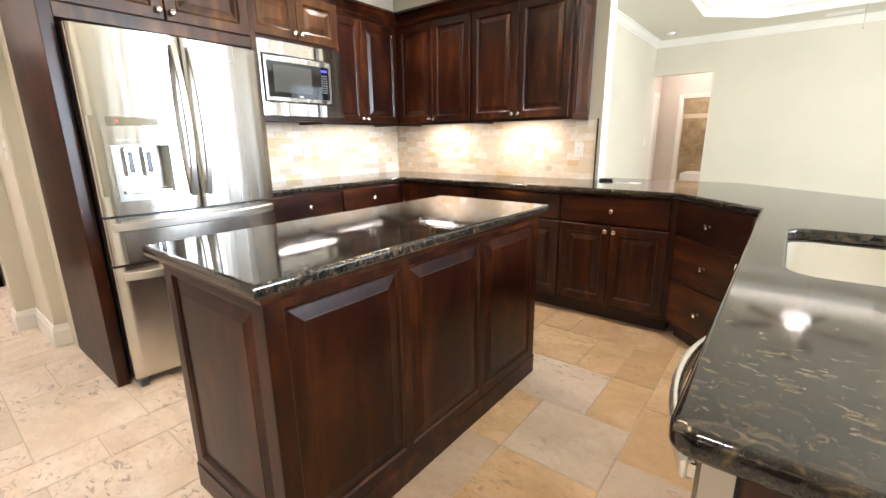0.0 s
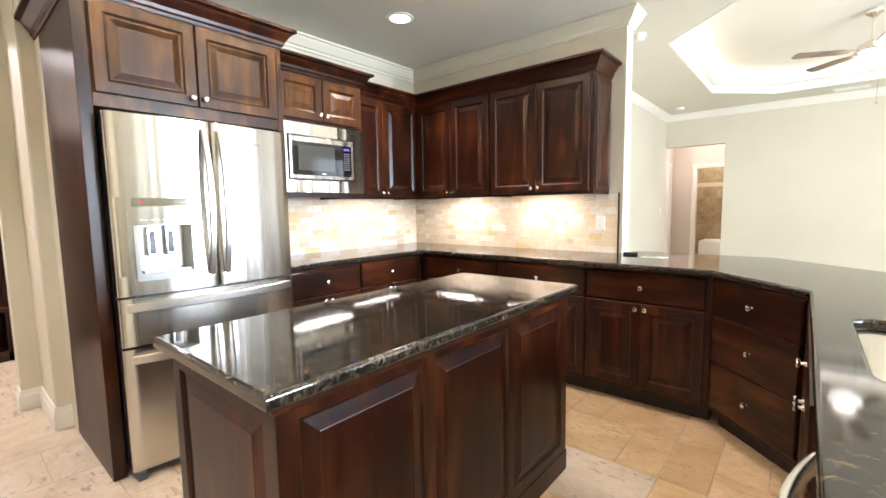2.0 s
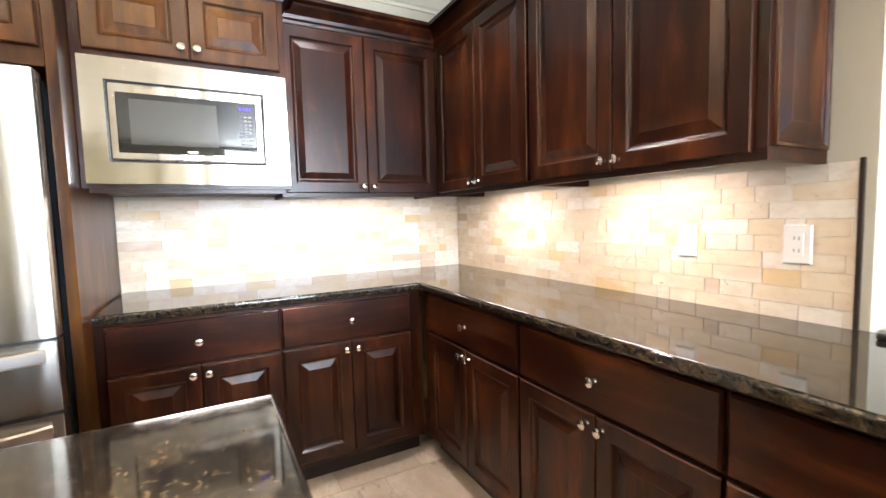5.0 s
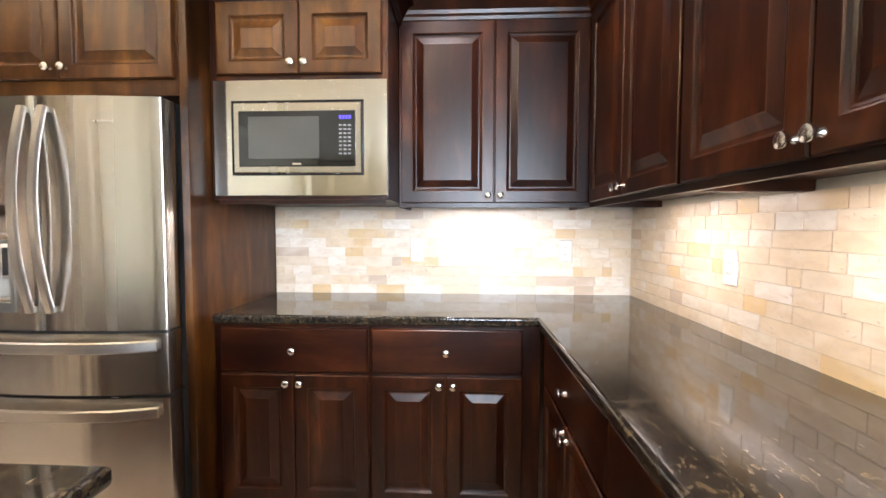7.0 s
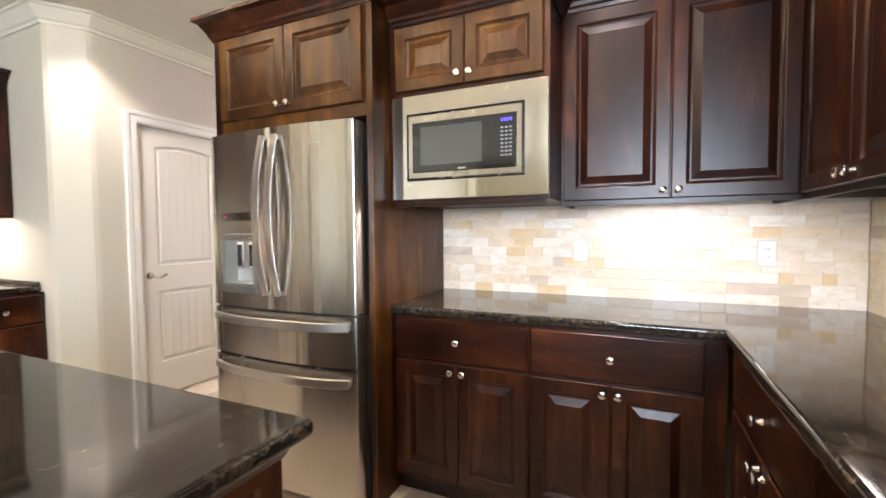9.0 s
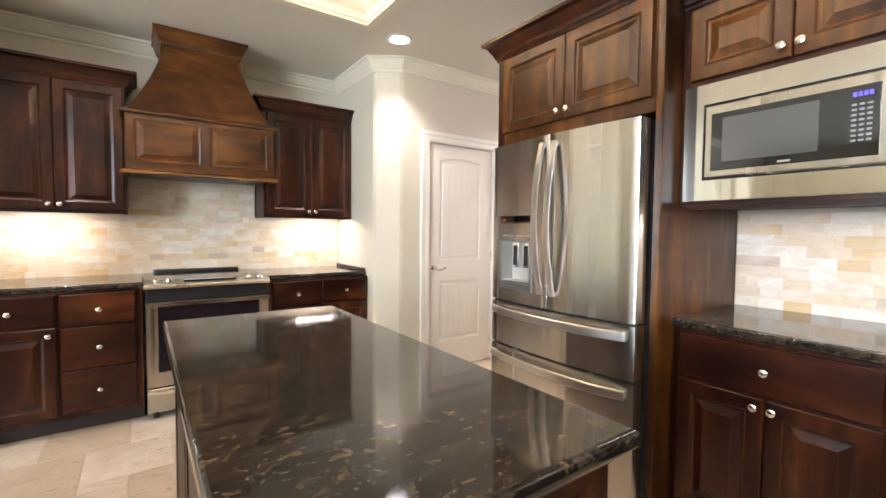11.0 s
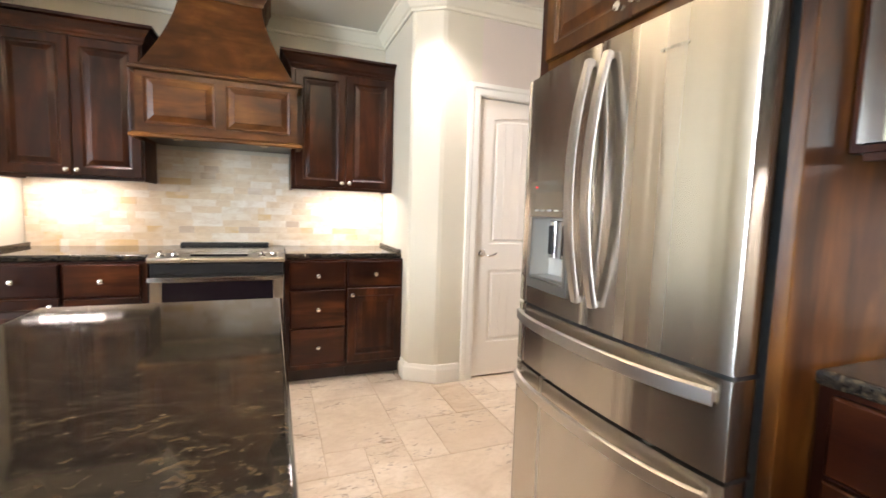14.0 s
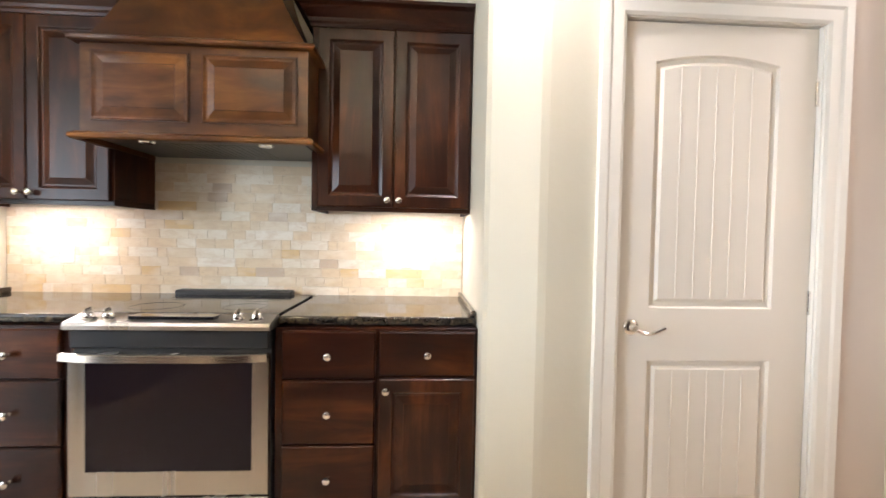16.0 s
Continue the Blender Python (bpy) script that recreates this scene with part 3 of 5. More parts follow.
def worktop(name, faces, z0, z1, label, round_=0.011):
    """Plan faces that share corner points; all outer edges are rounded."""
    bm = bmesh.new()
    pts = {}
    for f in faces:
        for p in f:
            if p not in pts:
                pts[p] = bm.verts.new((*p, z0))
        bm.faces.new([pts[p] for p in f])
    bmesh.ops.recalc_face_normals(bm, faces=bm.faces)
    if bm.faces[:][0].normal.z < 0:
        bmesh.ops.reverse_faces(bm, faces=bm.faces)
    r = bmesh.ops.extrude_face_region(bm, geom=bm.faces[:])
    up = [v for v in r["geom"] if isinstance(v, bmesh.types.BMVert)]
    bmesh.ops.translate(bm, vec=(0, 0, z1 - z0), verts=up)
    bmesh.ops.recalc_face_normals(bm, faces=bm.faces)
    rim = [e for e in bm.edges if len(e.link_faces) == 2 and e.calc_face_angle() > 0.3 and abs(e.verts[0].co.z - e.verts[1].co.z) < 1e-4]
    bmesh.ops.bevel(bm, geom=rim, offset=round_, segments=4, affect="EDGES", profile=0.5)
    ob = mesh(name, bm, GRANITE, None, "", 40)
    for p in ob.data.polygons:
        p.use_smooth = abs(p.normal.z) < 0.995
    return tagged(ob, label, "worktop")


ZC = 0.914


def arc(cx, cy, r, a0, a1, n=5):
    return [(round(cx + r * math.cos(radians(a0 + (a1 - a0) * k / n)), 4), round(cy + r * math.sin(radians(a0 + (a1 - a0) * k / n)), 4)) for k in range(n + 1)]


A = (-2.846, 3.905)
worktop("worktop", [
    [(WX - 0.012, 2.580), (-2.846, 2.580), A, (WX - 0.012, 3.905)],
    [(WX - 0.012, 3.905), A, (-1.33, 3.905), (-1.33, NY + 0.012), (WX - 0.012, NY + 0.012)],
    [(-1.33, 3.905), (-0.642, 3.905), (-0.232, 3.495), (-0.232, 2.95)] + arc(-0.06, 2.95, 0.07, 180, 90) + arc(0.26, 2.95, 0.07, 90, 0) + [(0.70, 2.95), (0.70, 3.76), (-0.40, 4.76), (-1.30, 4.76), (-1.30, NY + 0.012), (-1.33, NY + 0.012)],
    [(-0.232, 2.95), (-0.232, 2.43), (-0.13, 2.43), (-0.13, 2.95)],
    [(0.33, 2.95), (0.33, 2.43), (0.70, 2.43), (0.70, 2.95)],
    [(-0.232, 2.43)] + arc(-0.202, 1.605, 0.03, 180, 270, 5) + [(0.70, 1.575), (0.70, 2.43)] + arc(0.26, 2.43, 0.07, 0, -90) + arc(-0.06, 2.43, 0.07, 270, 180),
], ZC - 0.038, ZC, "polished black granite worktop with grey and brown flecks")
worktop("worktop", [[(-0.172, 0.058), (-0.172, SY - 0.012), (-1.018, SY - 0.012), (-1.018, 0.058)]], ZC - 0.038, ZC, "polished black granite worktop beside the range")
worktop("worktop", [[(-1.792, 0.058), (-1.792, SY - 0.012), (-2.606, SY - 0.012), (-2.606, 0.058)]], ZC - 0.038, ZC, "polished black granite worktop beside the range")
worktop("island_worktop", [[(-1.749, 1.54), (-1.07, 1.54), (-1.07, 3.08), (-1.749, 3.08)]], ZC - 0.038, ZC, "polished black granite top on the kitchen island")

# rope lights that lie on the ledges of the trays
bm = bmesh.new()
sweep(bm, [(KT[0], KT[2]), (KT[1], KT[2]), (KT[1], KT[3]), (KT[0], KT[3])], [(0.004, CEIL + 0.127), (0.024, CEIL + 0.127), (0.024, CEIL + 0.139), (0.004, CEIL + 0.139)], True)
tagged(mesh("rope_light", bm, COVE), "lit warm rope light on the kitchen tray ledge", "lamp")
bm = bmesh.new()
sweep(bm, oct_, [(0.02, LC + 0.137), (0.045, LC + 0.137), (0.045, LC + 0.15), (0.02, LC + 0.15)], True)
tagged(mesh("rope_light", bm, COVE_LIVING), "lit rope light on the living room tray ledge", "lamp")

# ---- island ----
t = thing("kitchen_island", pose(-1.105, 1.575, 0, 0, 0, 0), "dark-stained alder kitchen island with raised panels and drawers", "island")
IW, IL = 0.60, 1.47
FT = 0.012  # thickness of the face frames
part("body", box(bmesh.new(), -IW, -FT, FT, IL - FT, 0.0, 0.876, 0.001), WOOD_V, t)
bm = sweep(bmesh.new(), [(-IW, 0), (-IW, IL), (0, IL), (0, 0)], [(0.001, 0), (0.004, 0), (0.004, 0.096), (0.001, 0.099)], True)
part("plinth", bm, WOOD_H, t)
bm = sweep(bmesh.new(), [(-IW, 0), (-IW, IL), (0, IL), (0, 0)], [(0.001, 0.85), (0.003, 0.85), (0.010, 0.864), (0.010, 0.876), (0.001, 0.876)], True)
part("moulding", bm, WOOD_H, t)


def framed_side(parent, x0, x1, z1, holes, m):
    """A face frame with one raised panel let into each hole, flush with its face."""
    bm = bmesh.new()
    xs = sorted({x0, x1, *[h[0] for h in holes], *[h[1] for h in holes]})
    zs = sorted({0.0, z1, *[h[2] for h in holes], *[h[3] for h in holes]})
    for xa, xb in zip(xs, xs[1:]):
        for za, zb in zip(zs, zs[1:]):
            if not any(h[0] <= xa and xb <= h[1] and h[2] <= za and zb <= h[3] for h in holes):
                box(bm, xa, xb, 0, FT, za, zb)
    bmesh.ops.remove_doubles(bm, verts=bm.verts[:], dist=1e-5)
    bm.transform(m)
    part("face_frame", bm, WOOD_V, parent)
    for h in holes:
        bm = loops(bmesh.new(), *h, FT, [(0, 0.0005), (0, FT - 0.001), (0.005, 0.004), (0.010, 0.002), (0.015, 0.002), (0.052, FT - 0.002), (0.055, FT - 0.0005)], [0, 0, 1, 0, 0, 0, 0])
        bm.transform(m)
        part("panel", bm, [WOOD_V, EDGE_V], parent)


def panel_on(parent, x0, x1, z0, z1, m):
    """A raised panel in a proud frame, laid on a flat side."""
    bm = loops(bmesh.new(), x0, x1, z0, z1, 0, [(0, 0), (0.002, 0.010), (0.010, 0.010), (0.016, 0.004), (0.024, 0.003), (0.062, 0.013), (0.066, 0.014)], [0, 1, 1, 0, 0, 0, 1])
    bm.transform(m)
    return part("panel", bm, [WOOD_V, EDGE_V], parent)


E_SIDE = lambda y: pose(0, y, 0, 0, 0, 90)
framed_side(t, 0, IL, 0.874, [(0.055, 0.475, 0.14, 0.825), (0.515, 0.945, 0.14, 0.825), (0.985, 1.415, 0.14, 0.825)], E_SIDE(0))
framed_side(t, -IW, -FT, 0.874, [(-IW + 0.05, -0.06, 0.14, 0.825)], pose(0, 0, 0))
framed_side(t, FT, IW, 0.874, [(0.06, IW - 0.05, 0.14, 0.825)], pose(0, IL, 0, 0, 0, 180))
d = pose(-IW, IL, 0, 0, 0, -90)
for x0, x1 in ((0.03, 0.735), (0.742, 1.44)):
    for z0, z1 in ((0.13, 0.385), (0.393, 0.635), (0.643, 0.832)):
        bm = loops(bmesh.new(), x0, x1, z0, z1, 0, SLAB)
        bm.transform(d)
        dr = part("drawer", bm, WOOD_V, t)
        bm = lathe(bmesh.new(), [(0.0, -0.001), (0.009, -0.001), (0.008, 0.004), (0.0055, 0.008), (0.0055, 0.014), (0.013, 0.018), (0.0155, 0.022), (0.0145, 0.027), (0.008, 0.030), (0.0, 0.0305)], d @ pose((x0 + x1) / 2, -0.02, (z0 + z1) / 2, 90))
        part("knob", bm, NICKEL, dr, "brushed nickel knob", 50)

# panelled end of the last wall cabinet on the north wall
last = [o for o in bpy.data.objects if o.name.startswith("wall_cabinet") and abs(o.location.x + 2.299) < 0.01][0]
panel_on(last, 0.02, 0.30, 1.40, 2.20, pose(0.875, 0, 0, 0, 0, 90))

# ---- fridge ----
FW = 0.872


def bow(x):
    return 0.034 * (1 - (2 * x / FW - 1) ** 2)


def bowed(bm, x0, x1, z0, z1, back=0.075, n=10, soft0=True, soft1=True):
    s = 0.006
    xs = [x0 + (x1 - x0) * k / n for k in range(n + 1)]
    pts = [(x0, back)]
    if soft0:
        pts += [(x0, -bow(x0) + s), (x0 + s * 0.4, -bow(x0) + s * 0.3)]
        xs[0] = x0 + s
    pts += [(x, -bow(x)) for x in xs[:-1]] + [(x1 - s if soft1 else x1, -bow(x1))]
    if soft1:
        pts += [(x1 - s * 0.4, -bow(x1) + s * 0.3), (x1, -bow(x1) + s)]
    pts += [(x1, back)]
    return prism(bm, pts, z0, z1)


def flat_bar(bm, pts, side, w, th):
    """A bar with a flat section along points; side is its broad direction."""
    side = Vector(side)
    pts = [Vector(p) for p in pts]
    rows = []
    for i, p in enumerate(pts):
        d = (pts[min(i + 1, len(pts) - 1)] - pts[max(i - 1, 0)]).normalized()
        n = d.cross(side).normalized()
        c = 0.3
        rows.append([bm.verts.new(p + side * (w * a) + n * (th * b)) for a, b in ((-1, -c), (-1 + 0.25, -1), (1 - 0.25, -1), (1, -c), (1, c), (1 - 0.25, 1), (-1 + 0.25, 1), (-1, c))])
    for u, v in zip(rows, rows[1:]):
        for k in range(8):
            bm.faces.new((u[k], u[(k + 1) % 8], v[(k + 1) % 8], v[k]))
    bm.faces.new(rows[0])
    bm.faces.new(rows[-1][::-1])
    return bm


t = thing("fridge", pose(-2.645, 1.662, 0, 0, 0, 90), "brushed steel french-door fridge with two freezer drawers", "fridge")
bm = box(bmesh.new(), 0.008, FW - 0.008, 0.085, 0.74, 0.04, 1.715, 0.004)
box(bm, 0.02, FW - 0.02, 0.10, 0.70, 0.01, 0.05)
part("cabinet_body", bm, LEAD, t, "dark grey sides")
D0, D1, D2, D3 = 0.085, 0.325, 0.990, 1.225
mid = FW / 2
bm = bmesh.new()
bowed(bm, 0.0, mid - 0.003, 0.896, D2, soft1=True)
bowed(bm, 0.0, mid - 0.003, 1.355, 1.735, soft1=True)
bowed(bm, 0.0, D0, D2, 1.355, n=4, soft1=False)
bowed(bm, D1, mid - 0.003, D2, 1.355, n=3, soft0=False)
bowed(bm, D0, D1, D3, 1.355, back=0.075, n=4, soft0=False, soft1=False)
left = part("door", bm, STEEL, t, "", 30)
# dispenser: framed recess with back, paddles and tray; dark control strip above
FR = Mat("dispenser_grey", 0.34, 0.4, Base_Color=(0.52, 0.51, 0.47, 1)).m
SILV = Mat("dispenser_silver", 0.28, 0.9, Base_Color=(0.45, 0.45, 0.43, 1)).m


def yb(x):
    return -bow(x) - 0.002


bm = bmesh.new()
pts_o = [(D0 - 0.008, D2 - 0.028), (D1 + 0.008, D2 - 0.028), (D1 + 0.008, D3), (D0 - 0.008, D3)]
pts_i = [(D0 + 0.010, D2 + 0.006), (D1 - 0.010, D2 + 0.006), (D1 - 0.010, D3 - 0.004), (D0 + 0.010, D3 - 0.004)]


def face_at(p, off):
    return (p[0], yb(p[0]) - off, p[1])


ro = [bm.verts.new(face_at(p, -0.004)) for p in pts_o]
r1 = [bm.verts.new(face_at(p, 0.006)) for p in pts_o]
r2 = [bm.verts.new(face_at(p, 0.006)) for p in pts_i]
r3 = [bm.verts.new(face_at(p, -0.0005)) for p in pts_i]
for u, v in ((ro, r1), (r1, r2), (r2, r3)):
    for k in range(4):
        bm.faces.new((u[k], u[(k + 1) % 4], v[(k + 1) % 4], v[k]))
part("dispenser_frame", bm, SILV, left, "silver dispenser frame")
bm = bmesh.new()
fr_ = [bm.verts.new(face_at(p, -0.0005)) for p in pts_i]
bk_ = [bm.verts.new((p[0] * 0.9 + (D0 + D1) * 0.05, 0.055, p[1])) for p in pts_i]
for k in range(4):
    bm.faces.new((fr_[k], fr_[(k + 1) % 4], bk_[(k + 1) % 4], bk_[k]))
bm.faces.new(bk_)
part("dispenser_back", bm, FR, left, "shadowed grey dispenser recess")
bm = box(bmesh.new(), D0 + 0.02, D1 - 0.02, yb(D0) - 0.010, 0.05, D2 + 0.008, D2 + 0.020, 0.003)
part("drip_tray", bm, SILV, left)
for px in (0.160, 0.238):
    bm = box(bmesh.new(), px - 0.022, px + 0.022, 0.022, 0.05, D2 + 0.085, D3 - 0.012, 0.004)
    pd = part("paddle", bm, CHROME, left, "chrome dispenser paddle")
    bm = box(bmesh.new(), px - 0.012, px + 0.012, 0.017, 0.0225, D2 + 0.10, D3 - 0.03, 0.002)
    part("paddle_pad", bm, BLACK, pd, "black rubber pad")
bm = bmesh.new()
q = [bm.verts.new(face_at(p, 0.003)) for p in ((D0 - 0.006, 1.312), (D1 + 0.006, 1.312), (D1 + 0.006, 1.352), (D0 - 0.006, 1.352))]
q2 = [bm.verts.new(face_at(p, -0.004)) for p in ((D0 - 0.006, 1.312), (D1 + 0.006, 1.312), (D1 + 0.006, 1.352), (D0 - 0.006, 1.352))]
bm.faces.new(q)
for k in range(4):
    bm.faces.new((q[k], q[(k + 1) % 4], q2[(k + 1) % 4], q2[k]))
ctl = part("control_panel", bm, Mat("smoked_chrome", 0.06, 1.0, Base_Color=(0.36, 0.35, 0.33, 1)).m, left, "glossy dark control panel")
bm = bmesh.new()
bm.faces.new([bm.verts.new(face_at((0.118 + 0.006 * math.cos(a), 1.332 + 0.0035 * math.sin(a)), 0.0042)) for a in (math.pi * k / 5 for k in range(10))])
part("indicator", bm, RED, ctl, "lit red indicator")
bm = bmesh.new()
for k in range(5):
    px = D0 + 0.02 + k * 0.045
    q = [bm.verts.new(face_at(p, 0.0012)) for p in ((px, D3 + 0.02), (px + 0.028, D3 + 0.02), (px + 0.028, D3 + 0.026), (px, D3 + 0.026))]
    bm.faces.new(q)
part("legend", bm, FR, left, "small grey button legends")
right = part("door", bowed(bmesh.new(), mid + 0.003, FW, 0.896, 1.735), STEEL, t, "", 30)
bm = bmesh.new()
for k in range(6):
    px = mid + 0.205 + k * 0.013
    q = [bm.verts.new(face_at(p, 0.0006)) for p in ((px, 1.642), (px + 0.009, 1.642), (px + 0.009, 1.650), (px, 1.650))]
    bm.faces.new(q)
part("badge", bm, CHROME, right, "small silver badge")
dr1 = part("freezer_drawer", bowed(bmesh.new(), 0.0, FW, 0.657, 0.885, n=16), STEEL, t, "", 30)
dr2 = part("freezer_drawer", bowed(bmesh.new(), 0.0, FW, 0.05, 0.645, n=16), STEEL, t, "", 30)
bm = bmesh.new()
for x0, x1, z in ((0.0, FW, 0.889), (0.0, FW, 0.650)):
    bowed(bm, x0 + 0.004, x1 - 0.004, z - 0.006, z + 0.008, n=12)
for v in bm.verts:
    v.co.y += 0.018
part("gasket", bm, BLACK, t, "dark rubber seal")
for px, own in ((mid - 0.038, left), (mid + 0.038, right)):
    pts = []
    for k in range(15):
        u = k / 14
        pts.append((px, -bow(px) - 0.012 - 0.05 * (1 - (2 * u - 1) ** 2), 0.965 + 0.73 * u))
    bm = flat_bar(bmesh.new(), pts, (1, 0, 0), 0.015, 0.009)
    box(bm, px - 0.012, px + 0.012, -bow(px) - 0.02, -bow(px) + 0.002, 0.966, 0.985, 0.002)
    box(bm, px - 0.012, px + 0.012, -bow(px) - 0.02, -bow(px) + 0.002, 1.675, 1.694, 0.002)
    part("handle", bm, SATIN, own, "bowed steel bar handle", 35)
for z, own in ((0.843, dr1), (0.598, dr2)):
    pts = []
    for k in range(19):
        u = k / 18
        px = 0.03 + (FW - 0.06) * u
        pts.append((px, -bow(px) - 0.014 - 0.03 * (1 - (2 * u - 1) ** 4), z))
    bm = flat_bar(bmesh.new(), pts, (0, 0, 1), 0.021, 0.008)
    box(bm, 0.03, 0.05, -bow(0.04) - 0.018, -bow(0.04) + 0.003, z - 0.012, z + 0.012, 0.002)
    box(bm, FW - 0.05, FW - 0.03, -bow(0.04) - 0.018, -bow(0.04) + 0.003, z - 0.012, z + 0.012, 0.002)
    part("handle", bm, SATIN, own, "bowed steel bar handle", 35)
for px in (0.02, FW - 0.09):
    part("hinge_cover", box(bmesh.new(), px, px + 0.07, 0.02, 0.20, 1.716, 1.742, 0.006, 2), LEAD, t)
for px in (0.012, FW - 0.052):
    part("foot", box(bmesh.new(), px, px + 0.04, -0.012, 0.10, 0.0, 0.045, 0.006, 2), LEAD, t)

# ---- microwave ----
t = thing("microwave", pose(-2.878, 2.598, 0, 0, 0, 90), "built-in steel microwave with black glass door and trim", "microwave")
MW = 0.708
bm = ring(bmesh.new(), 0, MW, 1.402, 1.862, (0.073, 0.615, 1.482, 1.782), -0.016, 0.012)
part("trim_frame", bm, steel("trim_steel", "x", (0.68, 0.645, 0.58), 0.12), t, "wide brushed steel trim")
part("liner", box(bmesh.new(), 0.06, 0.63, 0.006, 0.40, 1.47, 1.79), BLACK, t, "black gap behind the trim")
bm = loops(bmesh.new(), 0.081, 0.607, 1.491, 1.773, 0.01, [(0, 0), (0, 0.028), (0.004, 0.032)])
fr = part("front_frame", bm, STEEL, t)
bm = loops(bmesh.new(), 0.106, 0.582, 1.517, 1.738, -0.021, [(0, 0), (0, 0.003), (0.002, 0.004)])
gl = part("glass_door", bm, BLACKGLASS, t, "black glass microwave door")
SCREEN = Mat("microwave_window", 0.08, Base_Color=(0.07, 0.072, 0.068, 1), Coat_Weight=1.0, Coat_Roughness=0.03).m
bm = loops(bmesh.new(), 0.146, 0.436, 1.548, 1.716, -0.0252, [(0, 0), (0, 0.001)])
part("window", bm, SCREEN, gl, "grey mesh viewing window")
dsp = part("display", loops(bmesh.new(), 0.512, 0.570, 1.698, 1.724, -0.0252, [(0, 0), (0, 0.001)]), BLACKGLASS, gl)
for k in range(4):
    px = 0.518 + k * 0.0125
    part("digit", loops(bmesh.new(), px, px + 0.009, 1.704, 1.718, -0.0262, [(0, 0), (0, 0.0006)]), DIGITS, dsp, "lit blue digit")
BTN = Mat("button_print", 0.4, Base_Color=(0.22, 0.22, 0.23, 1)).m
for r in range(8):
    for c in range(3):
        bm = loops(bmesh.new(), 0.516 + c * 0.018, 0.528 + c * 0.018, 1.676 - r * 0.016, 1.683 - r * 0.016, -0.0252, [(0, 0), (0, 0.0006)])
        part("button", bm, BTN, gl)
bm = loops(bmesh.new(), 0.326, 0.362, 1.524, 1.531, -0.0252, [(0, 0), (0, 0.0006)])
part("badge", bm, NICKEL, gl, "small silver badge")

# ---- range ----
t = thing("range", pose(-1.022, 0.135, 0, 0, 0, 180), "slide-in steel electric range with black glass cooktop", "range")
RW = 0.763
part("cooker_body", box(bmesh.new(), 0.004, RW - 0.004, 0.03, 0.70, 0.05, 0.895), BLACK, t, "black side panels")
# oven door: steel frame round a dark window
bm = ring(bmesh.new(), 0.005, RW - 0.005, 0.220, 0.775, (0.068, RW - 0.068, 0.315, 0.752), 0.0, 0.04)
od = part("oven_door", bm, STEEL, t)
bm = loops(bmesh.new(), 0.066, RW - 0.066, 0.313, 0.754, 0.02, [(0, 0), (0, 0.0165), (0.004, 0.0185)])
part("oven_window", bm, Mat("oven_glass", 0.10, Base_Color=(0.012, 0.008, 0.010, 1), Specular_IOR_Level=0.28).m, od, "dark glass oven window")
pts = [(0.002 + (RW - 0.004) * k / 16, -0.03 - 0.026 * (1 - (2 * k / 16 - 1) ** 4), 0.772) for k in range(17)]
bm = flat_bar(bmesh.new(), pts, (0, 0, 1), 0.017, 0.009)
for px in (0.006, RW - 0.03):
    box(bm, px, px + 0.024, -0.034, 0.002, 0.760, 0.784, 0.002)
part("handle", bm, NICKEL, od, "bowed steel oven handle", 35)
bm = loops(bmesh.new(), 0.005, RW - 0.005, 0.052, 0.208, 0.03, [(0, 0), (0, 0.026), (0.005, 0.030)])
wd = part("warming_drawer", bm, STEEL, t)
pts = [(0.006 + (RW - 0.012) * k / 16, -0.004 - 0.016 * (1 - (2 * k / 16 - 1) ** 4), 0.188 - 0.016 * (1 - (2 * k / 16 - 1) ** 2)) for k in range(17)]
part("drawer_lip", flat_bar(bmesh.new(), pts, (0, 0, 1), 0.013, 0.008), NICKEL, wd, "curved steel drawer lip", 35)
part("vent_strip", box(bmesh.new(), 0.006, RW - 0.006, 0.004, 0.05, 0.795, 0.868, 0.006), BLACK, t, "black vent band under the controls")
bm = bmesh.new()
prof = [(-0.016, 0.872), (-0.020, 0.888), (-0.012, 0.900), (0.085, 0.921), (0.095, 0.921), (0.095, 0.872)]
a = [bm.verts.new((-0.004, y, z)) for y, z in prof]
b = [bm.verts.new((RW + 0.004, y, z)) for y, z in prof]
bm.faces.new(a)
bm.faces.new(b[::-1])
for i in range(len(prof)):
    j = (i + 1) % len(prof)
    bm.faces.new((a[i], a[j], b[j], b[i]))
cp = part("control_panel", bm, steel("control_steel", "x", (0.42, 0.40, 0.37), 0.28), t, "sloped steel control panel")
for kx in (0.062, 0.135, RW - 0.135, RW - 0.062):
    bm = lathe(bmesh.new(), [(0, 0), (0.023, 0), (0.024, 0.004), (0.019, 0.007), (0.017, 0.024), (0.014, 0.027), (0, 0.027)], pose(kx, 0.032, 0.907, 12), 18)
    kb = part("control_knob", bm, CHROME, cp, "polished chrome control knob", 40)
    bm = box(bmesh.new(), -0.004, 0.004, -0.018, 0.018, 0.024, 0.042, 0.002)
    bm.transform(pose(kx, 0.032, 0.907, 12))
    part("grip", bm, CHROME, kb)
part("touch_strip", box(bmesh.new(), 0.22, RW - 0.22, 0.012, 0.075, 0.9085, 0.9205, 0.001), BLACKGLASS, cp, "black glass touch strip")
top = part("cooktop", box(bmesh.new(), -0.004, RW + 0.004, 0.09, 0.66, 0.905, 0.922, 0.002), Mat("cooktop_glass", 0.1, Base_Color=(0.010, 0.009, 0.009, 1)).m, t, "black glass cooktop")
RING = Mat("burner_print", 0.2, Base_Color=(0.05, 0.05, 0.052, 1)).m
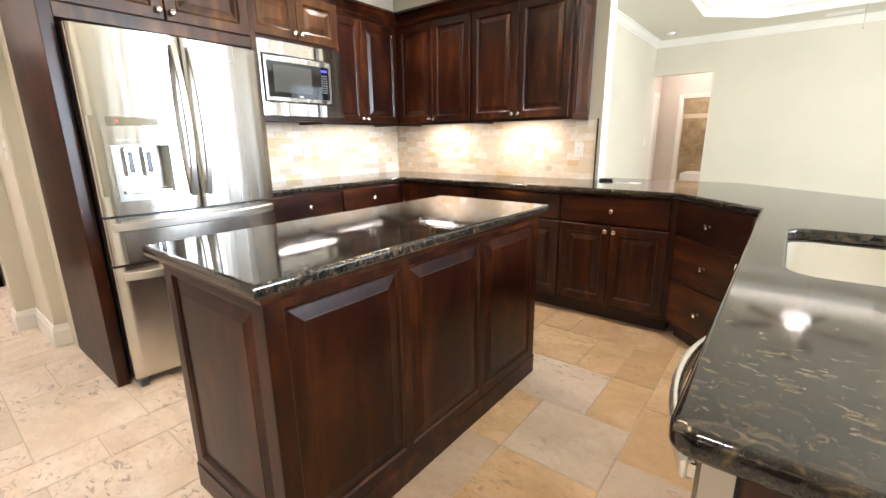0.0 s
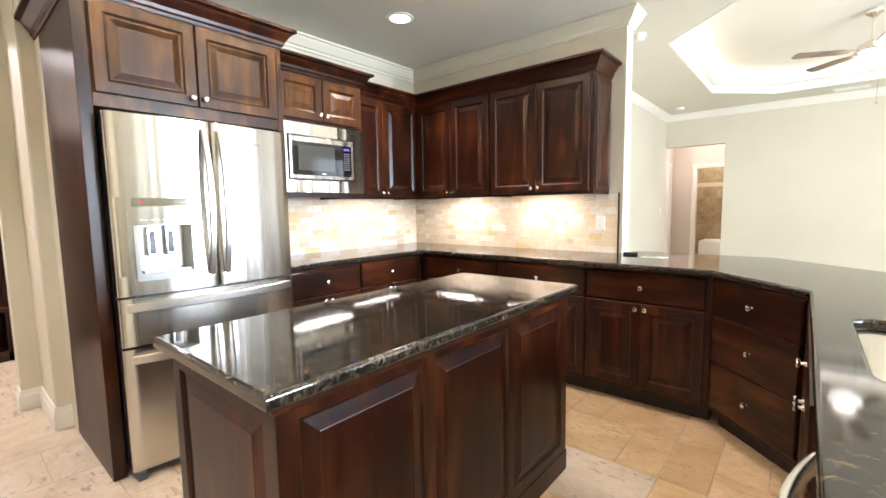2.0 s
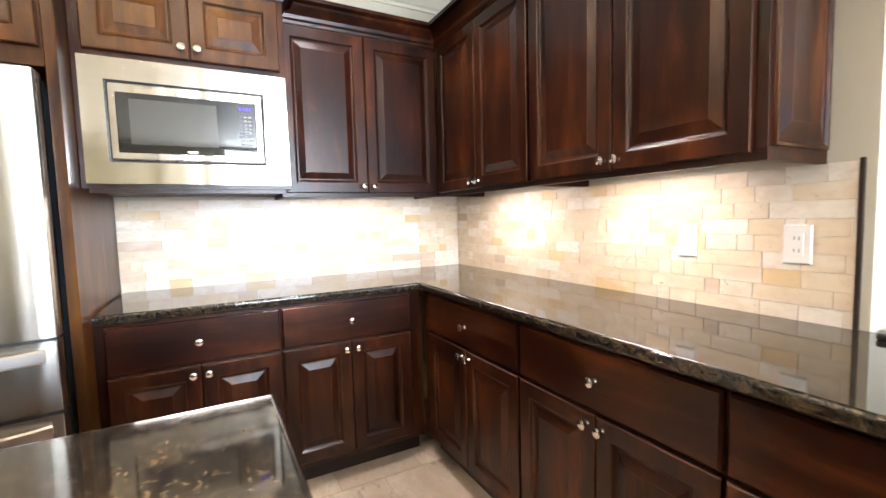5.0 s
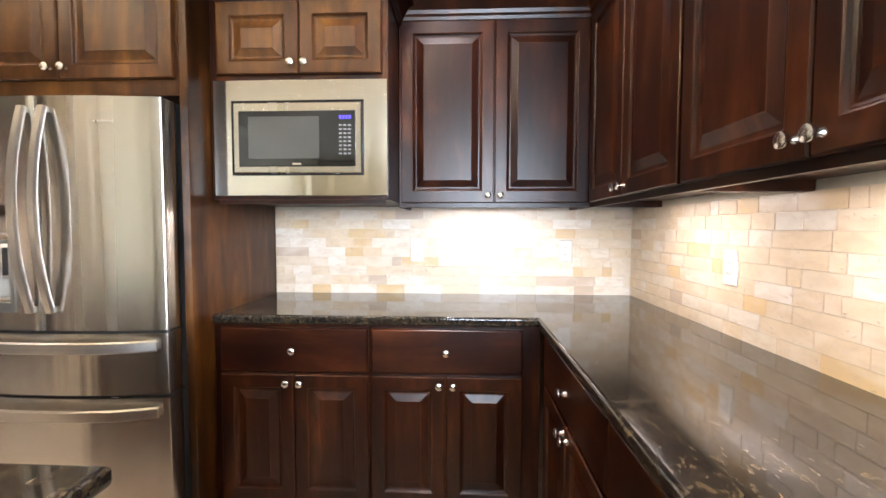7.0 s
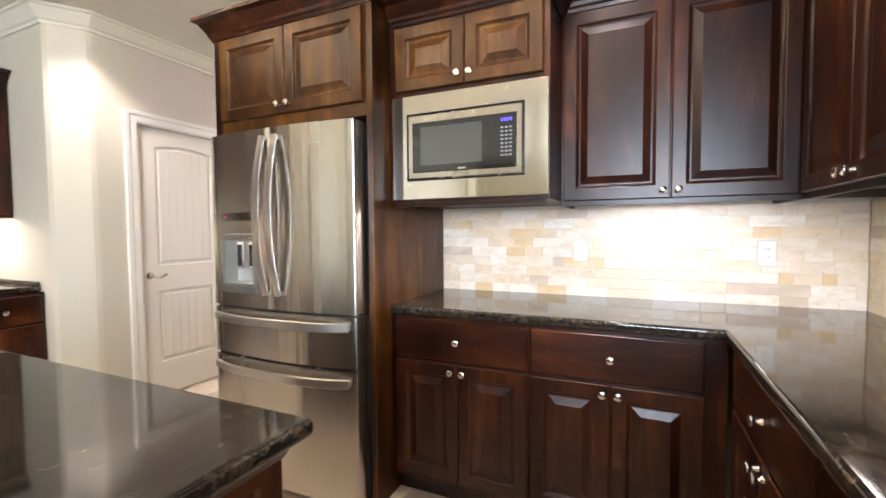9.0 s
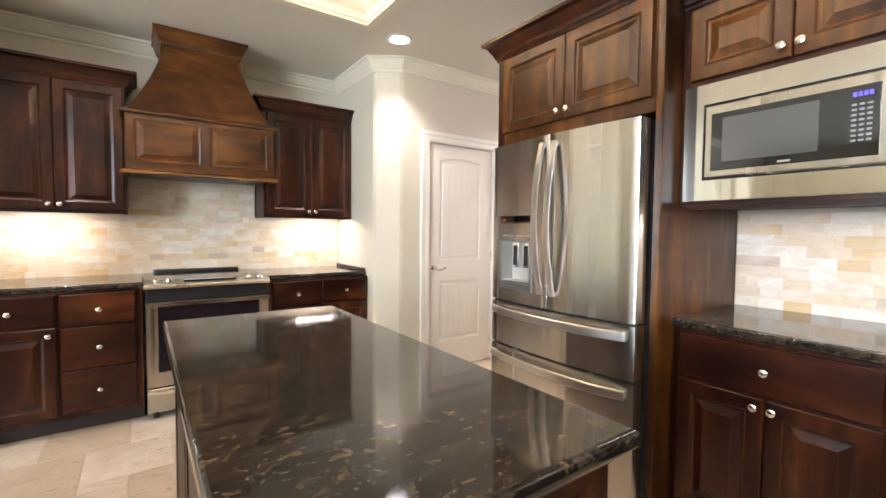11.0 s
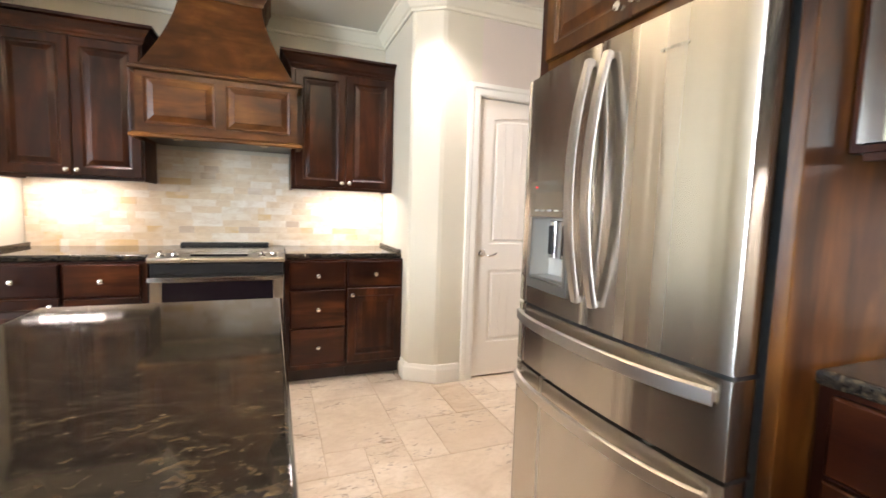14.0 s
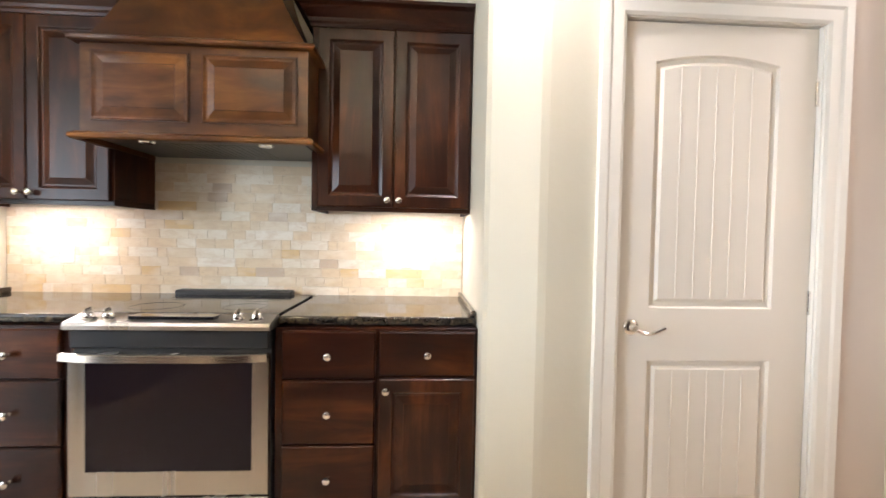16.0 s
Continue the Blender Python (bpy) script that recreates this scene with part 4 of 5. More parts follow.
for bx, by, br in ((0.19, 0.25, 0.105), (0.57, 0.25, 0.09), (0.19, 0.51, 0.075), (0.57, 0.51, 0.105)):
    bm = lathe(bmesh.new(), [(br - 0.004, 0.9222), (br - 0.003, 0.9226), (br, 0.9226), (br + 0.001, 0.9222)], pose(bx, by, 0), 32)
    part("burner_ring", bm, RING, top, "thin grey burner ring")
part("rear_vent", box(bmesh.new(), 0.06, RW - 0.10, 0.62, 0.69, 0.915, 0.945, 0.008, 2), BLACK, t, "raised black rear vent")
for px in (0.05, RW - 0.05):
    bm = lathe(bmesh.new(), [(0, 0), (0.018, 0), (0.018, 0.05), (0, 0.05)], pose(px, 0.06, 0), 10)
    part("foot", bm, BLACK, t)

# ---- range hood ----
# cabinet alder lightened to gold: the glow on the hood is in its colour
HOODW = wood("hood_alder_lit", "x", (0.034, 0.0102, 0.0027), (0.102, 0.0352, 0.0075), (0.210, 0.0865, 0.0193), 0.36, 5)
t = thing("range_hood", pose(-1.403, SY + 0.011, 0, 0, 0, 180), "flared dark-stained alder range hood with two panels", "hood")
HB = 0.47
bm = prism(bmesh.new(), [(-HB, 0), (-HB, -0.52), (HB, -0.52), (HB, 0), (HB - 0.02, 0), (HB - 0.02, -0.498), (-HB + 0.02, -0.498), (-HB + 0.02, 0)], 1.66, 2.04)
band = part("band", bm, HOODW, t)
for x0, x1 in ((-HB + 0.045, -0.028), (0.028, HB - 0.045)):
    bm = loops(bmesh.new(), x0, x1, 1.715, 2.005, -0.52, [(0, 0), (0.0, 0.006), (0.006, 0.006), (0.014, 0.0015), (0.022, 0.001), (0.052, 0.010), (0.055, 0.011)], [0, 1, 1, 0, 0, 0, 1])
    part("panel", bm, [HOODW, EDGE_V], t)
RAILP = [(0, 0), (0.026, 0), (0.032, 0.006), (0.030, 0.020), (0.010, 0.032), (0, 0.032)]
run = [(HB, 0), (HB, -0.52), (-HB, -0.52), (-HB, 0)]
for z in (1.632, 2.035):
    bm = sweep(bmesh.new(), run[::-1], [(-o, z + h) for o, h in RAILP][::-1])
    part("rail", bm, HOODW, t)
# flared chimney
bm = bmesh.new()
rows = []
N = 12
for k in range(N + 1):
    u = k / N
    s = (1 - u) ** 1.5
    hx = 0.245 + (HB - 0.012 - 0.245) * s
    dy = 0.40 + (0.505 - 0.40) * s
    z = 2.064 + (2.575 - 2.064) * u
    rows.append([bm.verts.new(p) for p in ((-hx, 0, z), (-hx, -dy, z), (hx, -dy, z), (hx, 0, z))])
for a, b in zip(rows, rows[1:]):
    for k in range(3):
        bm.faces.new((a[k], a[k + 1], b[k + 1], b[k]))
part("flared_body", bm, HOODW, t, "", 30)
bm = sweep(bmesh.new(), [(-0.245, 0), (-0.245, -0.40), (0.245, -0.40), (0.245, 0)], [(0.0, 2.565), (-0.012, 2.565), (-0.016, 2.585), (-0.03, 2.60), (-0.05, 2.645), (-0.06, 2.655), (-0.06, 2.676), (0.0, 2.676)])
part("cap_moulding", bm, HOODW, t)
bm = box(bmesh.new(), -HB + 0.03, HB - 0.03, -0.49, -0.02, 1.648, 1.668)
DULL = Mat("dull_steel", 0.42, 0.8, Base_Color=(0.13, 0.128, 0.12, 1)).m
ins = part("filter_insert", bm, DULL, t, "steel vent insert under the hood")
for x in (-0.26, 0.26):
    bm = lathe(bmesh.new(), [(0, 1.640), (0.03, 1.640), (0.034, 1.648)], pose(x, -0.42, 0), 16)
    part("hood_lamp", bm, NICKEL, ins)
for k in range(14):
    part("slat", box(bmesh.new(), -0.20 + k * 0.03, -0.182 + k * 0.03, -0.40, -0.08, 1.6455, 1.650), DULL, ins)

# ---- pantry door ----
t = thing("pantry_door", pose(-3.083, 0.325, 0, 0, 0, 180), "closed cream two-panel door with an arched upper panel", "door")
DW = 0.728
DX0, DX1 = 0.118, DW - 0.142


def arch_pts(x0, x1, z0, z1, rise, n=12):
    pts = [(x0, z0), (x1, z0), (x1, z1)]
    for k in range(1, n):
        u = k / n
        pts.append((x1 + (x0 - x1) * u, z1 + rise * (1 - (2 * u - 1) ** 2)))
    return pts + [(x0, z1)]


def inset(pts, d):
    """Move a convex outline inwards."""
    n, out = len(pts), []
    P = [Vector(p) for p in pts]
    for i in range(n):
        a, b = (P[i] - P[i - 1]).normalized(), (P[(i + 1) % n] - P[i]).normalized()
        na, nb = Vector((-a.y, a.x)), Vector((-b.y, b.x))
        m = (na + nb).normalized()
        out.append(P[i] + m * (d / max(0.4, m.dot(na))))
    return out


bm = bmesh.new()
up = arch_pts(DX0, DX1, 1.005, 1.895, 0.03)
lo = [(DX0, 0.265), (DX1, 0.265), (DX1, 0.812), (DX0, 0.812)]
# flat face round the two panels: stiles, rails and the arched top piece
fv = lambda p, y=0.0: bm.verts.new((p[0], y, p[1]))
box(bm, 0, DX0, 0, 0.035, 0.012, 2.035)
box(bm, DX1, DW, 0, 0.035, 0.012, 2.035)
box(bm, DX0, DX1, 0, 0.035, 0.012, 0.265)
box(bm, DX0, DX1, 0, 0.035, 0.812, 1.005)
topface = [(DX0, 2.035)] + [p for p in up[2:]][::-1] + [(DX1, 2.035)]
bm.faces.new([fv(p) for p in topface])
for pts in (up, lo):
    prev = [fv(p, 0) for p in pts]
    for d, y in ((0.006, 0.010), (0.022, 0.012), (0.034, 0.003)):
        cur = [fv(p, y) for p in inset(pts, d)]
        for k in range(len(cur)):
            bm.faces.new((prev[k], prev[(k + 1) % len(cur)], cur[(k + 1) % len(cur)], cur[k]))
        prev = cur
    bm.faces.new(prev)
part("slab", bm, DOORPAINT, t)
for z0, z1 in ((1.05, 1.885), (0.31, 0.77)):
    for k in range(1, 6):
        gx = DX0 + 0.034 + (DX1 - DX0 - 0.068) * k / 6
        bm = box(bmesh.new(), gx - 0.003, gx + 0.003, 0.0005, 0.004, z0, z1)
        part("plank_groove_bead", bm, DOORPAINT, t)
bm = lathe(bmesh.new(), [(0, 0), (0.030, 0), (0.030, 0.004), (0.026, 0.009), (0.012, 0.012), (0.011, 0.045), (0, 0.046)], pose(0.052, 0, 0.935, 90), 20)
ros = part("rosette", bm, NICKEL, t, "brushed nickel lever handle", 40)
pts = [(0.052 + 0.105 * u, -0.045 + 0.004 * math.sin(u * 3), 0.935 - 0.016 * math.sin(u * math.pi * 1.15)) for u in (k / 10 for k in range(11))]
part("lever", tube(bmesh.new(), pts, 0.0085, 8, 0, 0.7), NICKEL, ros, "", 40)
for z in (0.20, 1.03, 1.80):
    bm = box(bmesh.new(), DW - 0.006, DW + 0.006, -0.008, 0.004, z - 0.045, z + 0.045, 0.002)
    part("hinge", bm, NICKEL, t, "brushed nickel hinge")
CASE = [(0.0, 0.0), (0.0, 0.012), (0.012, 0.018), (0.05, 0.018), (0.06, 0.024), (0.088, 0.024), (0.09, 0.0)]


def casing(name, m, w, h, mat=None):
    """Door casing of two legs and a head, mitred, with the opening's left foot at the origin, facing -y."""
    bm = bmesh.new()
    rows = []
    for cx, cz, sx, sz in ((0, 0, -1, 0), (0, h, -1, 1), (w, h, 1, 1), (w, 0, 1, 0)):
        rows.append([bm.verts.new(m @ Vector((cx + sx * o, -d, cz + sz * o))) for o, d in CASE])
    for a, b in zip(rows, rows[1:]):
        for k in range(len(CASE)):
            j = (k + 1) % len(CASE)
            bm.faces.new((a[k], a[j], b[j], b[k]))
    for r in (rows[0], rows[-1]):
        bm.faces.new(r)
    return structure(name, bm, mat or TRIM, "white painted door casing", "casing")


casing("door_trim", pose(-3.075, 0.340, 0, 0, 0, 180), 0.745, 2.042)
bm = box(bmesh.new(), -3.0825, -3.07, 0.20, 0.342, 0, 2.05)
box(bm, -3.825, -3.815, 0.20, 0.342, 0, 2.05)
box(bm, -3.825, -3.07, 0.20, 0.342, 2.04, 2.05)
box(bm, -3.815, -3.800, 0.20, 0.2885, 0, 2.04)
box(bm, -3.095, -3.0828, 0.20, 0.2885, 0, 2.04)
box(bm, -3.80, -3.095, 0.20, 0.2885, 2.02, 2.04)
structure("door_jamb_trim", bm, TRIM, "white painted door jamb", "door jamb")
bm = box(bmesh.new(), -4.2, -4.1, -0.6, 0.22, -0.05, H)
structure("wall_pantry_side", bm, WALL, "plain side wall of the pantry", "wall")

# ---- sink, dishwasher, taps of the peninsula ----
t = thing("kitchen_sink", pose(-0.13, 2.36, 0), "undermount steel sink in the granite bar", "sink")
bm = bmesh.new()
sx, sy = 0.46, 0.66
rings = []
for ins, z in ((-0.012, ZC - 0.04), (0.006, ZC - 0.045), (0.016, ZC - 0.20), (0.05, ZC - 0.235), (0.18, ZC - 0.242)):
    pts = []
    r = max(0.02, 0.07 - ins)
    for cx, cy, a0 in ((sx - ins - r, sy - ins - r, 0), (ins + r, sy - ins - r, 90), (ins + r, ins + r, 180), (sx - ins - r, ins + r, 270)):
        for k in range(5):
            a = radians(a0 + 22.5 * k)
            pts.append(bm.verts.new((cx + r * math.cos(a), cy + r * math.sin(a), z)))
    rings.append(pts)
for a, b in zip(rings, rings[1:]):
    for k in range(len(a)):
        j = (k + 1) % len(a)
        bm.faces.new((a[k], a[j], b[j], b[k]))
bm.faces.new(rings[-1])
bowl = part("bowl", bm, Mat("sink_steel", 0.42, 0.85, Base_Color=(0.86, 0.83, 0.76, 1)).m, t, "", 40)
bm = lathe(bmesh.new(), [(0.045, 0.0), (0.04, 0.004), (0.02, 0.002), (0, 0.002)], pose(sx / 2, sy / 2, ZC - 0.241), 18)
part("drain", bm, CHROME, bowl, "chrome drain")

t = thing("dishwasher", pose(-0.190, 2.235, 0, 0, 0, -90), "steel dishwasher with a bowed handle under the bar", "dishwasher")
part("tub", box(bmesh.new(), 0.005, 0.595, 0.03, 0.56, 0.10, 0.872), BLACK, t, "black tub casing")
dd = part("door", loops(bmesh.new(), 0.004, 0.596, 0.115, 0.868, 0.03, [(0, 0), (0, 0.036), (0.006, 0.042)]), STEEL_V, t)
pts = [(0.03 + 0.54 * k / 16, -0.022 - 0.055 * (1 - (2 * k / 16 - 1) ** 2), 0.80) for k in range(17)]
bm = flat_bar(bmesh.new(), pts, (0, 0, 1), 0.015, 0.009)
for px in (0.03, 0.548):
    box(bm, px, px + 0.022, -0.032, -0.01, 0.788, 0.812, 0.002)
part("handle", bm, NICKEL, dd, "bowed steel bar handle", 35)
part("kick_plate", box(bmesh.new(), 0.01, 0.59, 0.05, 0.10, 0.0, 0.105), BLACK, t)
# end panel and back of the bar
t = thing("bar_panel", pose(0, 0, 0), "dark-stained alder panelling round the bar", "panelling")
part("end_panel", box(bmesh.new(), -0.155, 0.40, 1.60, 1.632, 0, 0.874, 0.002), WOOD_V, t)
bm = prism(bmesh.new(), [(0.36, 1.632), (0.40, 1.632), (0.40, 3.66), (-0.47, 4.45), (-1.30, 4.45), (-1.30, 4.415), (-0.49, 4.415), (0.36, 3.64)], 0, 0.874)
part("back_panel", bm, WOOD_V, t)

# ---- built-in bench in the mudroom ----
t = thing("mudroom_bench", pose(-5.55, 0.30, 0, 0, 0, 90), "dark-stained built-in locker bench with panelled back", "bench")
part("back", box(bmesh.new(), 0, 1.22, 0.36, 0.44, 0, 1.98, 0.003), WOOD_V, t)
part("seat", box(bmesh.new(), 0, 1.22, -0.03, 0.36, 0.44, 0.48, 0.006), WOOD_H, t)
part("base", box(bmesh.new(), 0.02, 1.14, 0.30, 0.35, 0.0, 0.44), WOOD_V, t)
for x in (0, 0.60, 1.19):
    part("divider", box(bmesh.new(), x, x + 0.03, 0.0, 0.36, 0, 1.98, 0.002), WOOD_V, t)
part("plinth", box(bmesh.new(), 0, 1.22, 0.0, 0.30, 0.0, 0.09), WOOD_H, t)
for x0, x1 in ((0.05, 0.58), (0.65, 1.17)):
    panel_on(t, x0, x1, 0.62, 1.72, pose(0, 0.36, 0))
part("top_rail", sweep(bmesh.new(), [(0, 0.36), (0, -0.02), (1.22, -0.02), (1.22, 0.36)], [(0, 1.94), (-0.01, 1.94), (-0.05, 2.0), (-0.05, 2.03), (0.0, 2.03)]), WOOD_H, t)

# ---- ceiling fan in the living room ----
FAN = (0.163, 7.27)
t = thing("ceiling_fan", pose(FAN[0], FAN[1], 0.165), "ceiling fan with dark blades and lit bowl light", "fan")
part("canopy", lathe(bmesh.new(), [(0, 2.98), (0.075, 2.98), (0.072, 2.95), (0.03, 2.915), (0.014, 2.91)], Matrix(), 20), NICKEL, t, "", 40)
part("downrod", lathe(bmesh.new(), [(0.013, 2.92), (0.013, 2.68)], Matrix(), 10), NICKEL, t, "", 40)
part("motor", lathe(bmesh.new(), [(0.013, 2.70), (0.05, 2.69), (0.11, 2.655), (0.135, 2.62), (0.135, 2.585), (0.09, 2.55), (0.06, 2.53), (0.06, 2.515)], Matrix(), 24), NICKEL, t, "", 40)
BOWL = glow("frosted_bowl", NEUT, 3)
part("bowl", lathe(bmesh.new(), [(0.14, 2.515), (0.14, 2.50), (0.12, 2.455), (0.075, 2.42), (0.0, 2.405)], Matrix(), 24), BOWL, t, "lit frosted glass bowl", 40)
BLADE = wood("fan_blade", "x", (0.16, 0.12, 0.09), (0.22, 0.17, 0.13), (0.28, 0.22, 0.17))
for k in range(5):
    a = 207 + 72 * k
    bm = prism(bmesh.new(), [(0.12, -0.022), (0.22, -0.03), (0.26, -0.052), (0.64, -0.065), (0.67, -0.045), (0.67, 0.045), (0.64, 0.065), (0.26, 0.052), (0.22, 0.03), (0.12, 0.022)], -0.004, 0.004)
    bm.transform(pose(0, 0, 2.60, 0, 0, a) @ pose(0, 0, 0, 7))
    part("blade", bm, BLADE, t)
bm = tube(bmesh.new(), [(0.06, 0.02, 2.42), (0.06, 0.02, 2.10)], 0.0025, 6)
ch_ = part("pull_chain", bm, NICKEL, t)
part("chain_bead", lathe(bmesh.new(), [(0, 2.075), (0.011, 2.085), (0.008, 2.10), (0, 2.105)], pose(0.06, 0.02, 0), 10), NICKEL, ch_)

# ---- lamps: lenses and housings ----
for ux, uy, uz, ur in UNDER:
    t = thing("under_cabinet_lamp", pose(ux, uy, uz, 0, 0, ur), "slim white lit lamp under the wall cabinets", "lamp", "under-cabinet lamps")
    hb = part("housing", box(bmesh.new(), -0.29, 0.29, -0.035, 0.035, -0.006, 0.0015, 0.001), PLASTIC, t)
    part("lens", box(bmesh.new(), -0.27, 0.27, -0.024, 0.024, -0.0088, -0.0062), GLOW_WARM, t, "lit diffuser")
# fittings for all four, the two added east lamps included
for cx, cy in CANS:  # trim rings and lenses
    t = thing("recessed_lamp", pose(cx, cy, CEIL), "white trimmed recessed lamp, lit, in the ceiling", "lamp", "recessed lamps")
    bm = lathe(bmesh.new(), [(0.072, -0.001), (0.075, -0.006), (0.098, -0.004), (0.100, 0.001), (0.072, 0.001)], Matrix(), 28)
    part("trim_ring", bm, PLASTIC, t, "", 40)
    part("lit_lens", lathe(bmesh.new(), [(0.073, -0.002), (0.05, -0.003), (0, -0.0032)], Matrix(), 28), GLOW_CAN, t, "glowing lens")

# ---- ceiling and wall fittings ----
t = thing("ceiling_vent", pose(0.155, 9.72, LC), "white slatted air vent in the living room ceiling", "vent")
part("frame", box(bmesh.new(), -0.2, 0.2, -0.09, 0.09, -0.008, 0.0, 0.002), PLASTIC, t)
for k in range(7):
    part("slat", box(bmesh.new(), -0.18, 0.18, -0.072 + k * 0.022, -0.064 + k * 0.022, -0.013, -0.0075), TRIM, t)
bm = lathe(bmesh.new(), [(0, -0.04), (0.045, -0.038), (0.06, -0.028), (0.065, 0.0)], pose(-1.96, 9.40, LC), 20)
tagged(mesh("smoke_detector", bm, PLASTIC, None, "", 40), "round white smoke detector on the ceiling", "detector")
bm = lathe(bmesh.new(), [(0, -0.06), (0.03, -0.058), (0.055, -0.03), (0.06, 0.0)], pose(-1.55, 5.60, LC), 18)
tagged(mesh("alarm_sensor", bm, PLASTIC, None, "", 40), "small white sensor on the ceiling beside the wall", "sensor")


def outlet(m, label="white electrical outlet plate on the tiled backsplash", wide=False):
    t = thing("outlet", m, label, "outlet", "wall outlets")
    w = 0.058 if wide else 0.036
    pl = part("plate", loops(bmesh.new(), -w, w, -0.058, 0.058, 0, [(0, 0), (0, 0.003), (0.004, 0.006)]), PLASTIC, t)
    part("socket_face", loops(bmesh.new(), -0.017, 0.017, -0.034, 0.034, -0.006, [(0, 0), (0.001, 0.002)]), PLASTIC, pl)
    for dz in (-0.018, 0.018):
        for dx in (-0.006, 0.006):
            part("slot", box(bmesh.new(), dx - 0.001, dx + 0.001, -0.0086, -0.0078, dz - 0.005, dz + 0.005), BLACK, pl)
    return t


for y in (3.364, 4.155):
    outlet(pose(WX + 0.0112, y, 1.148, 0, 0, 90))
for x in (-2.606, -1.814, -1.482):
    outlet(pose(x, NY - 0.0112, 1.14))
for x in (-0.48, -2.30):
    outlet(pose(x, SY + 0.0112, 1.13, 0, 0, 180))


def switch(m):
    t = thing("light_switch", m, "white light switch on the painted wall", "switch")
    pl = part("plate", loops(bmesh.new(), -0.036, 0.036, -0.058, 0.058, 0, [(0, 0), (0, 0.003), (0.004, 0.006)]), PLASTIC, t)
    part("toggle", box(bmesh.new(), -0.005, 0.005, -0.018, -0.005, -0.008, 0.012, 0.001), PLASTIC, pl)


switch(pose(-3.72, 1.53, 1.204))
switch(pose(-0.16, -0.06, 1.18, 0, 0, -90))
switch(pose(LW, 9.80, 1.15, 0, 0, 90))

# side strips of granite on the range worktops
for x in (-0.172, -2.606):
    s = 1 if x < -1 else -1
    bm = box(bmesh.new(), x, x + s * 0.02, SY + 0.012, 0.05, ZC + 0.0005, ZC + 0.026, 0.004, 2)
    tagged(mesh("side_splash", bm, GRANITE), "low black granite strip along the wall", "splash")

# things left on the bar
bm = box(bmesh.new(), -0.05, 0.05, -0.025, 0.025, 0, 0.018, 0.006, 2)
ob = tagged(mesh("small_case", bm, BLACK), "small dark case lying on the granite bar", "case")
ob.matrix_world = pose(-1.24, 4.46, ZC, 0, 0, 12)
t = thing("paper_card", pose(-1.05, 4.36, ZC, 0, 0, -8), "white printed card lying on the granite bar", "card")
part("sheet", box(bmesh.new(), -0.075, 0.075, -0.05, 0.05, 0.0005, 0.003), PLASTIC, t)
INK = Mat("grey_ink", 0.6, Base_Color=(0.12, 0.12, 0.13, 1)).m
for k in range(3):
    part("print_bar", box(bmesh.new(), -0.06, 0.03 - 0.02 * k, -0.02 + k * 0.022, -0.012 + k * 0.022, 0.003, 0.0036), INK, t)

# ---- windows ----
GLASS = Mat("window_glass", 0.0, Base_Color=(1, 1, 1, 1), Transmission_Weight=1.0, IOR=1.02).m
def window(n, m, w):
    wn_ = tagged(new("window_%d" % n), "white framed window letting in daylight", "window", "windows", "structure")
    wn_.matrix_world = m
    bm = bmesh.new()
    for x0, x1, z0, z1 in ((0, 0.06, 0.75, 2.7), (w - 0.06, w, 0.75, 2.7), (0.06, w - 0.06, 0.75, 0.81), (0.06, w - 0.06, 2.64, 2.7), (w / 2 - 0.025, w / 2 + 0.025, 0.81, 2.64), (0.06, w - 0.06, 1.70, 1.75)):
        box(bm, x0, x1, -0.02, 0.03, z0, z1)
    part("window_frame", bm, TRIM, wn_)
    part("window_sill", box(bmesh.new(), -0.04, w + 0.04, 0.08, 0.20, 0.72, 0.75, 0.004), TRIM, wn_)
    pn = part("pane", box(bmesh.new(), 0.06, w - 0.06, 0.0, 0.004, 0.81, 2.64), GLASS, wn_)
    pn.visible_shadow = False


for n, (w0, w1) in enumerate(WINS):
    window(n + 1, pose(LE + 0.08, w0, 0, 0, 0, 90) @ pose(w1 - w0, 0, 0, 0, 0, 180), w1 - w0)

# ---- bathroom beyond the back hall ----
casing("door_trim_bath", pose(-2.03, 11.498, 0), 0.78, 2.0)
casing("door_trim_hall", pose(-2.478, 10.5, 0, 0, 0, 90), 0.72, 2.03)
bm = box(bmesh.new(), -2.482, -2.474, 10.5, 11.22, 0.0, 2.03)
structure("hall_door", bm, DOORPAINT, "closed cream door of the back hall", "door")
bm = box(bmesh.new(), -2.48, -0.9, 12.6, 12.7, -0.05, H)
stone_wall = structure("wall_bath", bm, GROUT, "tan stone-tiled bathroom wall", "wall")
t = thing("bathtub", pose(-2.0, 11.80, 0), "white built-in bathtub against the tiled wall", "bathtub")
bm = bmesh.new()
rows = []
for ins, z in ((0.0, 0.0), (0.0, 0.455), (0.012, 0.470), (0.075, 0.470), (0.095, 0.45), (0.15, 0.12), (0.24, 0.08)):
    rows.append([bm.verts.new(p) for p in ((ins, ins, z), (1.08 - ins, ins, z), (1.08 - ins, 0.78 - ins, z), (ins, 0.78 - ins, z))])
for u, v in zip(rows, rows[1:]):
    for k in range(4):
        bm.faces.new((u[k], u[(k + 1) % 4], v[(k + 1) % 4], v[k]))
bm.faces.new(rows[-1])
part("tub", bm, PLASTIC, t, "", 40)
part("spout", tube(bmesh.new(), [(0.06, 0.70, 0.62), (0.12, 0.68, 0.63), (0.16, 0.66, 0.60)], 0.018, 8), NICKEL, t, "brushed nickel spout", 40)
# more unseen fills, added to brighten bathroom, back hall and mudroom
lamp("bath_fill", "AREA", 9, pose(-1.5, 12.0, 2.70), NEUT, 0.5)
